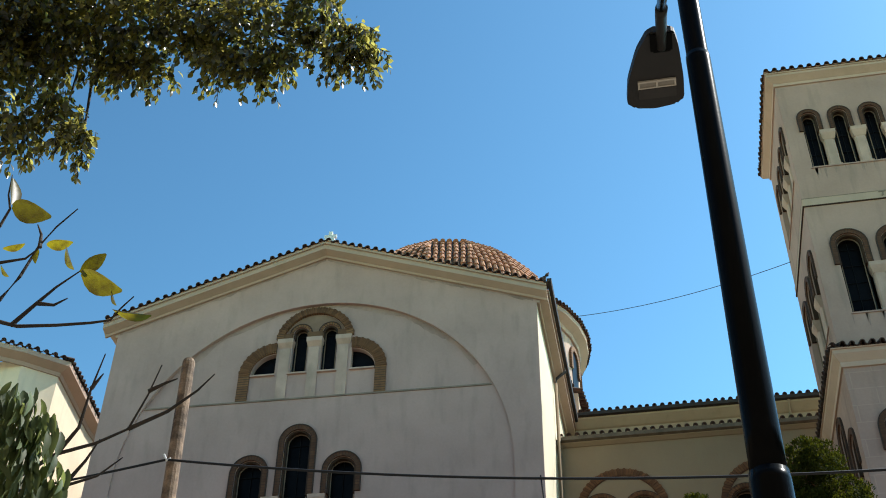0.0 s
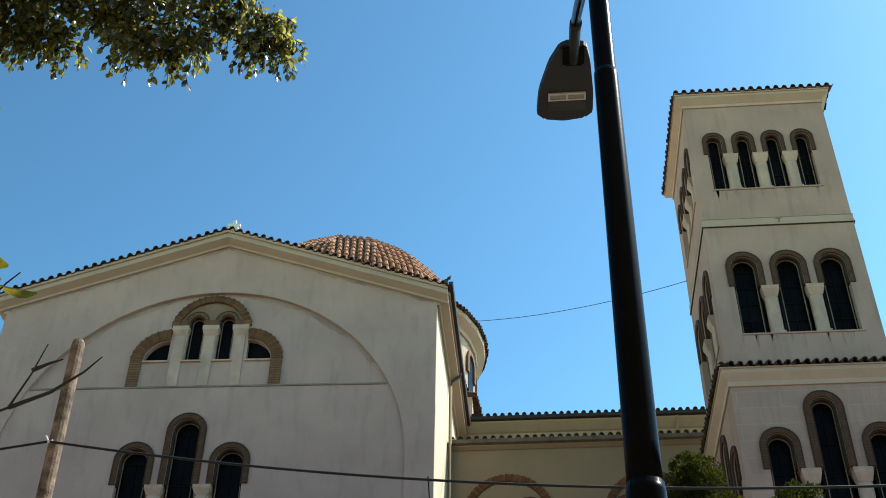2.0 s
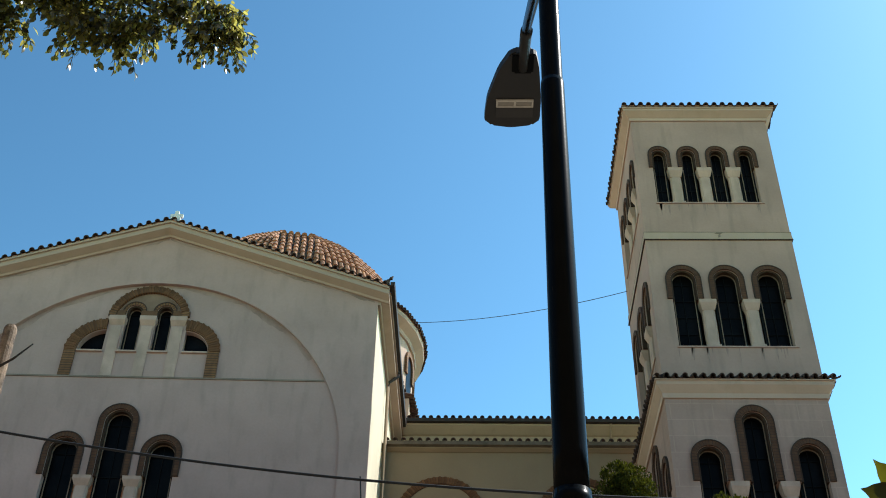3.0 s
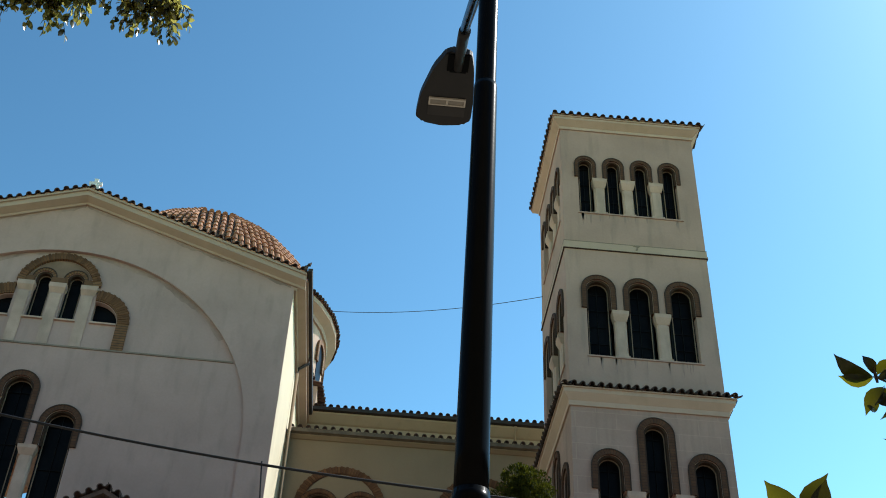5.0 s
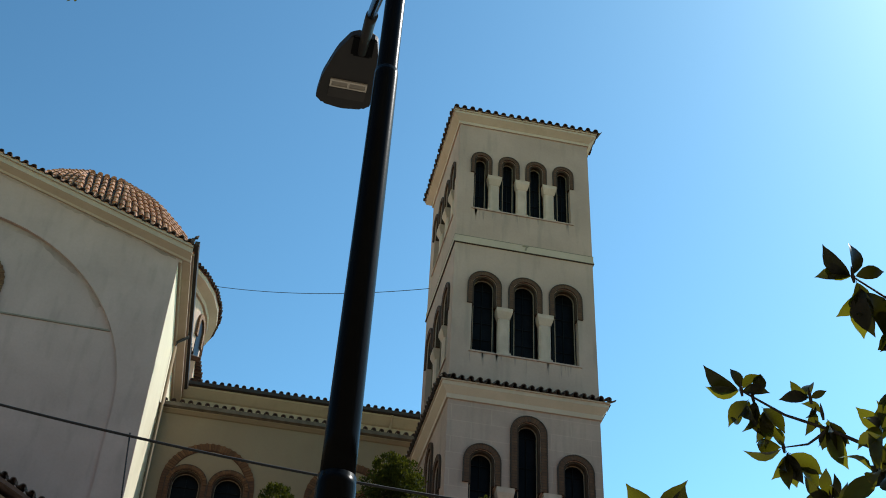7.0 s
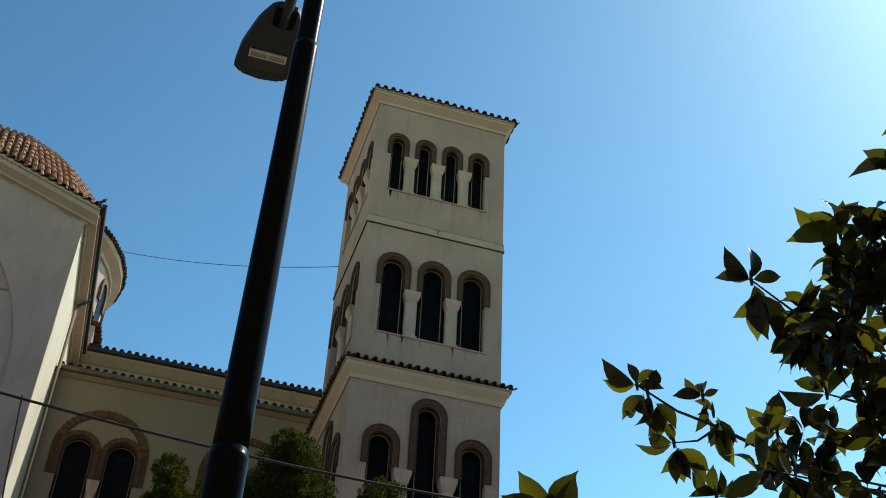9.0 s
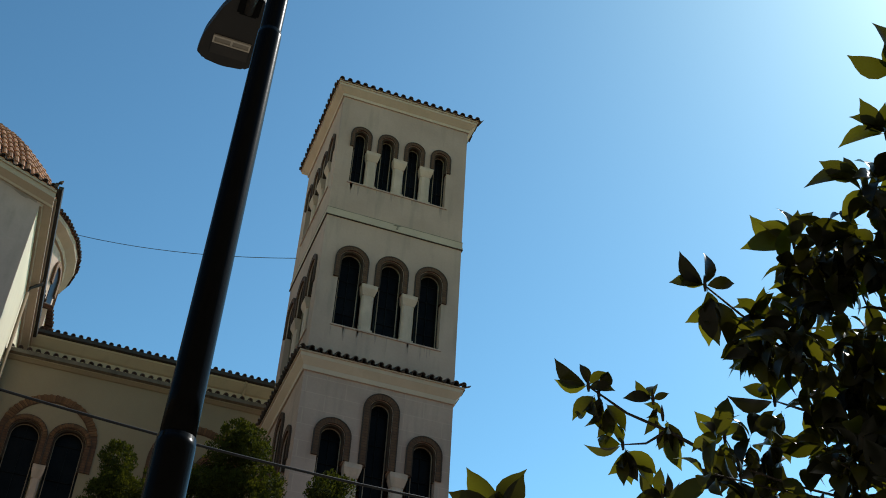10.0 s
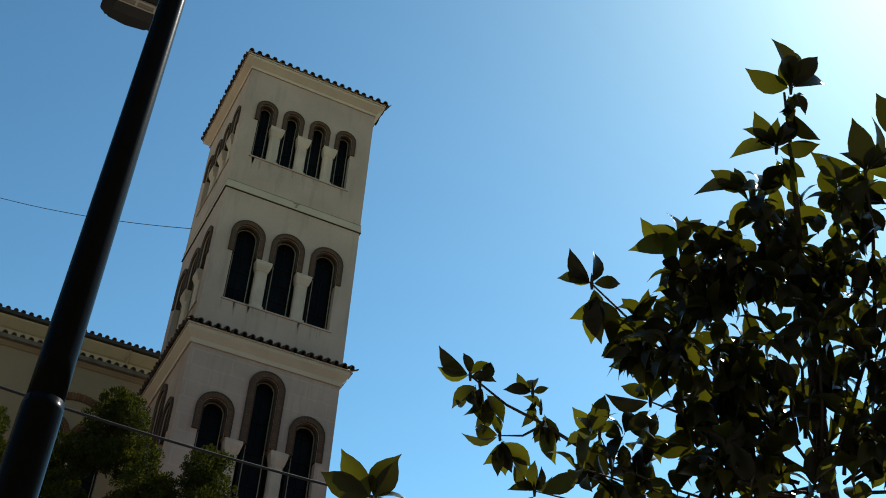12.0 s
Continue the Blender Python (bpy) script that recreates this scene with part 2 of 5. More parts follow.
CONIFER = leaf_material("conifer_green", (0.026, 0.035, 0.008), (0.17, 0.18, 0.014), 0.8, 0.14, 0.9, 0.05)


# ---- building blocks ----
def empty(name, label, category, group="", at=(0, 0, 0)):
    ob = new(name)
    ob.location = at
    ob.empty_display_size = 0.1
    return tagged(ob, label, category, group)


def mesh_of(name, bm, mat, smooth=False):
    bmesh.ops.recalc_face_normals(bm, faces=bm.faces)
    me = bpy.data.meshes.new(name)
    bm.to_mesh(me)
    bm.free()
    me.materials.append(mat)
    if smooth:
        for p in me.polygons:
            p.use_smooth = True
    return me


def part(name, bm, mat, parent=None, label="", smooth=False):
    ob = new(name, mesh_of(name, bm, mat, smooth))
    if parent is not None:
        ob.parent = parent
        ob.matrix_parent_inverse = parent.matrix_basis.inverted() if parent.parent is None else Matrix.Identity(4)
    return tagged(ob, label)


def box(bm, x0, x1, y0, y1, z0, z1):
    v = [bm.verts.new((x, y, z)) for x in (x0, x1) for y in (y0, y1) for z in (z0, z1)]
    for f in ((0, 1, 3, 2), (4, 6, 7, 5), (0, 4, 5, 1), (2, 3, 7, 6), (0, 2, 6, 4), (1, 5, 7, 3)):
        bm.faces.new([v[i] for i in f])
    return v


def prism(bm, pts, a, b, at=lambda u, v, w: (u, w, v)):
    """Extrudes the outline pts (u, v) from depth a to b; at() places (u, v, depth)."""
    f = [bm.verts.new(at(u, v, a)) for u, v in pts]
    g = [bm.verts.new(at(u, v, b)) for u, v in pts]
    n = len(pts)
    bm.faces.new(f)
    bm.faces.new(g[::-1])
    for i in range(n):
        j = (i + 1) % n
        bm.faces.new((f[j], f[i], g[i], g[j]))


def pierced(outer, holes, a, b, at=lambda u, v, w: (u, w, v)):
    """A wall of the outline with openings, from depth a to b."""
    bm = bmesh.new()
    loops = [outer] + holes
    flat = [p for lp in loops for p in lp]
    tris = tessellate_polygon([[Vector((u, v, 0)) for u, v in lp] for lp in loops])
    f = [bm.verts.new(at(u, v, a)) for u, v in flat]
    g = [bm.verts.new(at(u, v, b)) for u, v in flat]
    for t in tris:
        bm.faces.new([f[i] for i in t])
        bm.faces.new([g[i] for i in reversed(t)])
    k = 0
    for lp in loops:
        for i in range(len(lp)):
            p, q = k + i, k + (i + 1) % len(lp)
            bm.faces.new((f[p], f[q], g[q], g[p]))
        k += len(lp)
    return bm


def arc(c, z, r, a0, a1, n=14):
    return [(c + r * math.cos(radians(a0 + (a1 - a0) * i / n)), z + r * math.sin(radians(a0 + (a1 - a0) * i / n))) for i in range(n + 1)]


def lights_loop(lights, sill, cap):
    """Outline of a row of arched lights (centre, radius, spring) that share a sill and piers at cap height."""
    c, r, z = lights[0]
    pts = [(c - r, sill)]
    for i, (c, r, z) in enumerate(lights):
        if i:
            pts.append((c - r, cap))
        pts += arc(c, z, r, 180, 0)
        if i < len(lights) - 1:
            pts.append((c + r, cap))
    pts.append((lights[-1][0] + lights[-1][1], sill))
    return pts


def ring(bm, c, z, r0, r1, foot, d0, d1, at, a0=180, a1=0, n=20):
    """An arch band between two radii with legs down to foot, from depth d0 to d1; UVs run along it."""
    uv = bm.loops.layers.uv.verify()
    stations, run = [], 0.0
    if foot < z and a0 == 180:
        stations.append(((c - r0, foot), (c - r1, foot), 0.0))
        run = z - foot
    rm = (r0 + r1) / 2
    for i in range(n + 1):
        a = radians(a0 + (a1 - a0) * i / n)
        stations.append(((c + r0 * math.cos(a), z + r0 * math.sin(a)), (c + r1 * math.cos(a), z + r1 * math.sin(a)), run + rm * abs(radians(a0) - a)))
    if foot < z and a1 == 0:
        stations.append(((c + r0, foot), (c + r1, foot), stations[-1][2] + z - foot))
    rows = [[bm.verts.new(at(*p, d)) for p, d in ((i, d0), (o, d0), (o, d1), (i, d1))] for i, o, _ in stations]
    vs = (0.05, 0.05 + r1 - r0, 0.05 + r1 - r0 + abs(d1 - d0), 0.05)
    for k in range(len(rows) - 1):
        for j in range(4):
            q = (j + 1) % 4
            f = bm.faces.new((rows[k][j], rows[k][q], rows[k + 1][q], rows[k + 1][j]))
            for lp, (s, t) in zip(f.loops, ((k, j), (k, q), (k + 1, q), (k + 1, j))):
                lp[uv].uv = (stations[s][2], vs[t])
    for e in (rows[0], rows[-1]):
        bm.faces.new(e)


BRICK_JOBS = []


def voussoirs(thing, y, c, z, r0, r1, a0, a1, d, pitch=0.085):
    """Radial bricks along an arch in a front at depth y, every second one a little longer; placed at the end of the file."""
    count = max(3, round((r0 + r1) / 2 * radians(abs(a0 - a1)) / pitch))
    for k in range(count):
        a = radians(a0 + (a1 - a0) * (k + 0.5) / count)
        BRICK_JOBS.append((thing, (r0, r1, radians(abs(a0 - a1)) / count, d, k % 2), Matrix.Translation((c, y, z)) @ Matrix.Rotation(-a, 4, "Y")))


def front(y, x0=0.0):
    """Places wall coordinates (u, v) on a wall that faces -y; depth goes inwards."""
    return lambda u, v, w: (x0 + u, y + w, v)


def side(x, y0, s=1):
    """Places wall coordinates on a wall that faces -x (s=1) or +x (s=-1); u runs along +y from y0."""
    return lambda u, v, w: (x + s * w, y0 + u, v)


def arched_window(thing, at, c, r, spring, sill, foot, r_out, recess=0.26, bars=(1, 3), proud=0.05, brick=None):
    """One arched light: glass deep in the reveal, dark frame, recessed inner arch and proud brick hood."""
    bm = bmesh.new()
    ring(bm, c, spring, r - 0.05, r - 0.002, sill, recess - 0.05, recess + 0.02, at)
    prism(bm, [(c - r + 0.05, sill), (c + r - 0.05, sill), (c + r - 0.05, sill + 0.06), (c - r + 0.05, sill + 0.06)], recess - 0.05, recess + 0.02, at)
    top = spring + r - 0.05
    for k in range(1, bars[0] + 1):
        u = c - r + 2 * r * k / (bars[0] + 1)
        h = spring + math.sqrt(max(0, (r - 0.05) ** 2 - (u - c) ** 2))
        prism(bm, [(u - 0.006, sill + 0.06), (u + 0.006, sill + 0.06), (u + 0.006, h), (u - 0.006, h)], recess - 0.02, recess + 0.012, at)
    for k in range(1, bars[1] + 1):
        v = sill + (spring - sill) * k / bars[1]
        prism(bm, [(c - r + 0.05, v - 0.006), (c + r - 0.05, v - 0.006), (c + r - 0.05, v + 0.006), (c - r + 0.05, v + 0.006)], recess - 0.017, recess + 0.009, at)
    win = part("window", bm, FRAME, thing)
    bm = bmesh.new()
    prism(bm, [(c - r + 0.01, sill + 0.01)] + arc(c, spring, r - 0.01, 180, 0) + [(c + r - 0.01, sill + 0.01)], recess + 0.024, recess + 0.05, at)
    part("pane", bm, GLASS, win)
    bm = bmesh.new()
    ring(bm, c, spring, r + 0.002, r_out - 0.03, foot, -proud, 0.012, at)
    part("brick_arch", bm, brick or HOOD, win)
    bm = bmesh.new()
    ring(bm, c, spring, r_out - 0.0295, r_out, foot, -proud - 0.012, 0.012, at)
    part("hood_edge", bm, RIM, win)
    # inner arch in the dark colour that paints the reveal's shade
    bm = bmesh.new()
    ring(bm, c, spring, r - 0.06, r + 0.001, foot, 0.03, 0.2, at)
    part("inner_arch", bm, SOFFIT_SHADE, win)
    bm = bmesh.new()
    ring(bm, c, spring, r - 0.082, r - 0.061, sill, 0.165, 0.2, at)
    part("bead", bm, BEAD, win, "thin pale bead round the glass")
    return win


def column(thing, at, c, top, bottom, sill, wide, deep=0.3, proud=0.03):
    """A pale column with a flared block capital between two lights."""
    bm = bmesh.new()
    w = wide / 2
    ws = w * 0.72
    for k, (u, d0, d1) in enumerate(((ws, 0.06, deep - 0.06),)):
        pts = [(c - u, d0 + 0.05), (c - u + 0.05, d0), (c + u - 0.05, d0), (c + u, d0 + 0.05), (c + u, d1), (c - u, d1)]
        prism(bm, pts, sill, bottom, lambda a, b, h: at(a, h, b))
    prism(bm, [(c - ws - 0.03, sill), (c + ws + 0.03, sill), (c + ws + 0.03, sill + 0.1), (c - ws - 0.03, sill + 0.1)], 0.03, deep, at)
    col = part("column", bm, WHITE, thing)
    bm = bmesh.new()
    lv = [(bottom, ws * 1.02, 0.055, deep - 0.05), (bottom + (top - bottom) * 0.62, w * 0.98, -proud, deep), (top, w, -proud, deep)]
    rows = [[bm.verts.new(at(c + s, h, d)) for s, d in ((-u, d0), (u, d0), (u, d1), (-u, d1))] for h, u, d0, d1 in lv]
    for a, b in zip(rows, rows[1:]):
        for j in range(4):
            bm.faces.new((a[j], a[(j + 1) % 4], b[(j + 1) % 4], b[j]))
    bm.faces.new(rows[0])
    bm.faces.new(rows[-1])
    part("capital", bm, WHITE, col)
    return col


def streaks(thing, at, a, b, top, count, reach):
    """Narrow tapering dirt runs below a sill from a to b."""
    bm = bmesh.new()
    for k in range(count):
        u, w, h = random.uniform(a, b), random.uniform(0.015, 0.05), reach * random.uniform(0.3, 1.0)
        f = [bm.verts.new(at(x, z, -0.003)) for x, z in ((u - w, top), (u + w, top), (u + w * 0.5, top - h * 0.6), (u, top - h), (u - w * 0.6, top - h * 0.5))]
        bm.faces.new(f)
    tagged(part("rain_streak", bm, STREAK, thing, "dark rain streaks below the sill"), kind="stuff")


def group_windows(thing, at, lights, sill, cap, cap_low, r_out, recess=0.26, bars=(1, 3), brick=None):
    for c, r, z in lights:
        arched_window(thing, at, c, r, z, sill, cap, r_out, recess, bars, brick=brick)
    for (c0, r0, _), (c1, r1, _) in zip(lights, lights[1:]):
        m, gap = (c0 + r0 + c1 - r1) / 2, (c1 - r1) - (c0 + r0)
        column(thing, at, m, cap - 0.004, cap_low, sill, min(gap + 0.02, 0.5), recess + 0.02)
    bm = bmesh.new()
    a, b = lights[0][0] - lights[0][1] - 0.05, lights[-1][0] + lights[-1][1] + 0.08
    prism(bm, [(a, sill - 0.05), (b, sill - 0.05), (b, sill - 0.004), (a, sill - 0.004)], -0.035, recess + 0.04, at)
    part("sill", bm, TOWER, thing)
    streaks(thing, at, a, b, sill - 0.05, 14, 0.55)


# tiles: a barrel cover and the pan beside it, axis along -y, the low end at the origin
PITCH = 0.263


def tile_mesh(name, length=0.42, seg=6, thick=0.018):
    bm = bmesh.new()
    for cx, r, up, lift in ((0.0, 0.082, 1, 0.035), (PITCH / 2, 0.085, -1, 0.06)):
        rows = []
        for y, k in ((0.0, 1.0), (length, 0.86)):
            o, i = [], []
            for s in range(seg + 1):
                a = math.pi * s / seg
                o.append(bm.verts.new((cx + k * r * math.cos(a), y, lift + up * k * r * math.sin(a))))
                i.append(bm.verts.new((cx + k * (r - thick) * math.cos(a), y, lift + up * k * (r - thick) * math.sin(a))))
            rows.append((o, i))
        for s in range(seg):
            bm.faces.new((rows[0][0][s], rows[0][0][s + 1], rows[1][0][s + 1], rows[1][0][s]))
            bm.faces.new((rows[0][0][s], rows[0][1][s], rows[0][1][s + 1], rows[0][0][s + 1]))
            if up < 0:
                bm.faces.new((rows[0][1][s], rows[0][1][s + 1], rows[1][1][s + 1], rows[1][1][s]))
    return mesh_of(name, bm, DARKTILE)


def tile_row(thing, start, step, count, heading, slope=18.0, lift=0.0):
    """Tiles as single pieces along an eave: start, step vector, number, heading of their low ends (degrees), fall of the roof."""
    for k in range(count):
        p = Vector(start) + Vector(step) * k
        jig = Matrix.Rotation(radians(random.uniform(-1.6, 1.6)), 4, "Z") @ Matrix.Translation((random.uniform(-0.008, 0.008), random.uniform(-0.02, 0.02), random.uniform(-0.006, 0.006) + lift))
        roll = math.atan2(Vector(step).z, math.hypot(step[0], step[1]))
        TILE_JOBS.append((thing, Matrix.Translation(p) @ Matrix.Rotation(radians(heading), 4, "Z") @ Matrix.Rotation(roll * (1 if Vector(step).dot(Matrix.Rotation(radians(heading), 3, "Z") @ Vector((1, 0, 0))) > 0 else -1), 4, "Y").inverted() @ Matrix.Rotation(radians(slope), 4, "X") @ jig))


TILE_JOBS = []


def corrugated(bm, a, b, c, d, rows=10, pitch=PITCH):
    """A field of barrel tiles on the quad a-b (eave) and d-c (top): ribs that run up the slope, in short overlapping lengths."""
    a, b, c, d = (Vector(p) for p in (a, b, c, d))
    n = max(1, round((b - a).length / pitch))
    nrm = (b - a).cross(d - a).normalized()
    if nrm.z < 0:
        nrm = -nrm
    for i in range(n):
        for k in range(rows):
            def P(u, v):
                return (a + (b - a) * u) * (1 - v) + (d + (c - d) * u) * v
            v0, v1 = k / rows, min(1.0, (k + 1.12) / rows)
            w = (P(1, v0) - P(0, v0)).length / n * 0.36
            if w < 0.02:
                continue
            u = (i + 0.5) / n
            p, q = P(u, v0), P(u, v1)
            ax = (P(1, v0) - P(0, v0)).normalized()
            jit = random.uniform(-0.012, 0.012)
            lo = [bm.verts.new(p + ax * (w * math.cos(t) + jit) + nrm * (w * math.sin(t) + 0.03)) for t in (0, 0.9, math.pi / 2, math.pi - 0.9, math.pi)]
            hi = [bm.verts.new(q + ax * (w * 0.85 * math.cos(t) + jit) + nrm * w * 0.85 * math.sin(t)) for t in (0, 0.9, math.pi / 2, math.pi - 0.9, math.pi)]
            for s in range(4):
                bm.faces.new((lo[s], lo[s + 1], hi[s + 1], hi[s]))
            bm.faces.new(lo)
    f = [bm.verts.new(p) for p in (a, b, c, d)]
    bm.faces.new(f)


def tube(bm, pts, radii, n=10, cap=True):
    """A tapered tube along points."""
    pts = [Vector(p) for p in pts]
    rows = []
    for i, p in enumerate(pts):
        t = (pts[min(i + 1, len(pts) - 1)] - pts[max(i - 1, 0)]).normalized()
        x = t.cross(Vector((0.13, 0.29, 0.95)) if abs(t.z) < 0.9 else Vector((1, 0, 0))).normalized()
        y = t.cross(x)
        r = radii[i] if isinstance(radii, (list, tuple)) else radii
        rows.append([bm.verts.new(p + x * r * math.cos(2 * math.pi * k / n) + y * r * math.sin(2 * math.pi * k / n)) for k in range(n)])
    for a, b in zip(rows, rows[1:]):
        for k in range(n):
            bm.faces.new((a[k], a[(k + 1) % n], b[(k + 1) % n], b[k]))
    if cap:
        bm.faces.new(rows[0][::-1])
        bm.faces.new(rows[-1])


# ---- ground ----
bm = bmesh.new()
v = [bm.verts.new(p) for p in ((-2500, -2500, 0), (2500, -2500, 0), (2500, 2500, 0), (-2500, 2500, 0))]
bm.faces.new(v)
tagged(part("ground", bm, PAVING), "grey paved ground round the church", "ground", kind="structure")


# unseen plain walls added behind and beside the camera to block low sky light
LIGHT_BLOCK = material("light_blocking_render", (0.38, 0.28, 0.19), vary=0.12, scale=0.3, fine=6, bump=0.1, rough=0.9)
for nm, (x0, x1, y0, y1, h) in (("wall_south", (-60, 60, -16, -14, 24)), ("wall_west", (-47, -45, -14, 70, 20)), ("wall_east", (45, 47, -14, 70, 18)), ("wall_north", (-47, 47, 70, 72, 13))):
    bm = bmesh.new()
    box(bm, x0, x1, y0, y1, 0, h)
    tagged(part(nm, bm, LIGHT_BLOCK), "unseen plain wall added to block low sky light", "wall", kind="structure")


# ---- transept with the gable front ----
GY, GX0, GX1, GC = 28.1, -16.02, -2.76, -9.42
EAVE, RISE, OVER = 22.88, 2.44, 0.40
ASKEW = Matrix.Translation((GX1, GY, 0)) @ Matrix.Rotation(radians(1.7), 4, "Z") @ Matrix.Translation((-GX1, -GY, 0))   # the transept is not quite square to the nave
transept = empty("church_transept", "tall grey-white plastered gable front with a wide blind arch", "church", "church", (GC, GY, 0))
LOW = [(-11.12, 0.41, 17.30), (-9.77, 0.40, 18.22), (-8.42, 0.41, 17.25)]
UPC = [(-10.04, 0.245, 22.06), (-9.13, 0.245, 22.06)]
wall_at = front(GY)
slope = RISE / (GC - GX0 + OVER)
shoulder = EAVE + slope * OVER - 0.30
apex = shoulder + slope * (GC - GX0)
ARCH_C, ARCH_R, ARCH_Z, BELT = -9.40, 5.83, 17.24, 19.72


def quarter(cx, sgn, r, z0, n=10):
    """Outline of a half-lunette light that rises towards the middle."""
    return [(cx, z0)] + [(cx + sgn * r * math.sin(radians(90 * i / n)), z0 + r * math.cos(radians(90 * i / n))) for i in range(n + 1)]


ZL = 20.64
QL, QR = -10.76, -8.41
qL, qR = quarter(QL, -1, 0.74, ZL), quarter(QR, 1, 0.74, ZL)
holes = [lights_loop(LOW, 13.4, 16.55), [(p[0], p[1]) for p in lights_loop([UPC[0]], ZL, ZL)], lights_loop([UPC[1]], ZL, ZL), qL, qR]
# outer skin stands proud of the field inside the blind arch
blind = [(ARCH_C - ARCH_R, 0.4)] + arc(ARCH_C, ARCH_Z, ARCH_R, 180, 0, 40) + [(ARCH_C + ARCH_R, 0.4)]
part("front_wall", pierced([(GX0, 0), (GX1, 0), (GX1, shoulder), (GC, apex), (GX0, shoulder)], [blind], 0.0, 0.12, wall_at), PLASTER, transept)
half = math.sqrt(ARCH_R ** 2 - (BELT - ARCH_Z) ** 2)
big_half = math.sqrt((ARCH_R + 0.2) ** 2 - (BELT - ARCH_Z) ** 2)
ang0 = math.degrees(math.asin((BELT - ARCH_Z) / (ARCH_R + 0.2)))
part("arch_field", pierced([(ARCH_C - ARCH_R - 0.2, 0.0)] + arc(ARCH_C, ARCH_Z, ARCH_R + 0.2, 180, 180 - ang0, 12) + arc(ARCH_C, ARCH_Z, ARCH_R + 0.2, ang0, 0, 12) + [(ARCH_C + ARCH_R + 0.2, 0.0)], holes[:1], 0.05, 0.6, wall_at), PLASTER, transept)
part("lunette_field", pierced([(ARCH_C - big_half, BELT + 0.001)] + arc(ARCH_C, ARCH_Z, ARCH_R + 0.2, 180 - ang0, ang0, 40) + [(ARCH_C + big_half, BELT + 0.001)], holes[1:], 0.123, 0.6, wall_at), PLASTER, transept)
low_at = front(GY + 0.05)
field_at = front(GY + 0.123)
group_windows(transept, low_at, LOW, 13.4, 16.55, 16.27, 0.57, brick=DARKHOOD)
for c, r, z in UPC:
    arched_window(transept, field_at, c, r, z, ZL, 21.88, 0.36, 0.22, (0, 1), 0.03)
bm = bmesh.new()
ring(bm, -9.585, 21.74, 1.0, 1.22, 21.74, -0.09, 0.02, field_at, 173, 7)
part("brick_arch", bm, HOOD, transept)
voussoirs(transept, GY + 0.123, -9.585, 21.74, 1.0, 1.22, 164, 16, -0.09)
bm = pierced([(-9.585 + 0.98 * math.cos(radians(a)), 21.74 + 0.98 * math.sin(radians(a))) for a in range(161, 18, -6)] + [(UPC[1][0] + 0.25, 22.06)] + arc(UPC[1][0], UPC[1][2], 0.25, 0, 180, 12)
             + [(UPC[0][0] + 0.25, 22.06)] + arc(UPC[0][0], UPC[0][2], 0.25, 0, 180, 12), [], -0.016, -0.001, field_at)
part("tympanum", bm, UMBERWASH, transept, "brown weathered plaster between the arches")
for c in (-10.56, -9.585, -8.61):
    bm = bmesh.new()
    prism(bm, [(c - 0.24, 21.87), (c + 0.24, 21.87), (c + 0.24, 22.06), (c - 0.24, 22.06)], -0.07, 0.1, field_at)
    part("impost", bm, UMBER, transept)
for c in (-10.50, -9.585, -8.67):
    column(transept, field_at, c, 21.866, 21.48, BELT + 0.04, 0.50, 0.16, 0.1)
    bm = bmesh.new()
    prism(bm, [(c - 0.16, BELT + 0.04), (c + 0.16, BELT + 0.04), (c + 0.16, 21.52), (c - 0.16, 21.52)], -0.035, 0.06, field_at)
    part("pilaster", bm, WHITE, transept)
bm = bmesh.new()
prev = None
for i in range(81):
    a = radians(140 - 106 * i / 80)
    deep = 0.05 + 0.14 * abs(math.sin(i * 0.21 + 0.4)) * abs(math.sin(i * 0.057 + 1.1)) + 0.05 * random.random()
    pair = [bm.verts.new((ARCH_C + r * math.cos(a), GY + 0.119, ARCH_Z + r * math.sin(a))) for r in (ARCH_R - 0.004, ARCH_R - deep)]
    if prev:
        bm.faces.new((prev[0], pair[0], pair[1], prev[1]))
    prev = pair
part("weathered_band", bm, GRIME, transept, "faint brown weathering under the arch")
for sgn, cx, q in ((-1, QL, qL), (1, QR, qR)):
    bm = bmesh.new()
    ring(bm, cx, ZL, 0.76, 1.10, BELT + 0.02, -0.06, 0.02, field_at, 180 if sgn < 0 else 90, 90 if sgn < 0 else 0, 14)
    part("brick_arch", bm, HOOD, transept)
    voussoirs(transept, GY + 0.123, cx, ZL, 0.80, 1.10, 180 if sgn < 0 else 90, 90 if sgn < 0 else 0, -0.06)
    bm = bmesh.new()
    prism(bm, [(u, v) for u, v in q], 0.2, 0.24, field_at)
    part("pane", bm, GLASS, transept)
for a, b in ((-11.50, -10.74), (-10.36, -9.74), (-9.43, -8.82), (-8.43, -7.67)):
    bm = bmesh.new()
    prism(bm, [(a, ZL - 0.05), (b, ZL - 0.05), (b, ZL), (a, ZL)], -0.07, 0.3, field_at)
    part("sill", bm, WHITE, transept)
bm = bmesh.new()
prism(bm, [(ARCH_C - half + 0.02, BELT - 0.06), (ARCH_C + half - 0.02, BELT - 0.06), (ARCH_C + half - 0.06, BELT - 0.01), (ARCH_C - half + 0.06, BELT - 0.01)], -0.03, 0.1, low_at)
part("string_course", bm, DARKLEDGE, transept)
for nm, x in (("side_wall", GX1), ("side_wall", GX0 + 0.5)):
    bm = bmesh.new()
    box(bm, x - 0.5, x - 0.002, GY + 0.124, 46, 0, shoulder + 0.15)
    if x == GX1:
        bm.transform(ASKEW.inverted())
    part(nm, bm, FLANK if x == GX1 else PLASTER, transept)
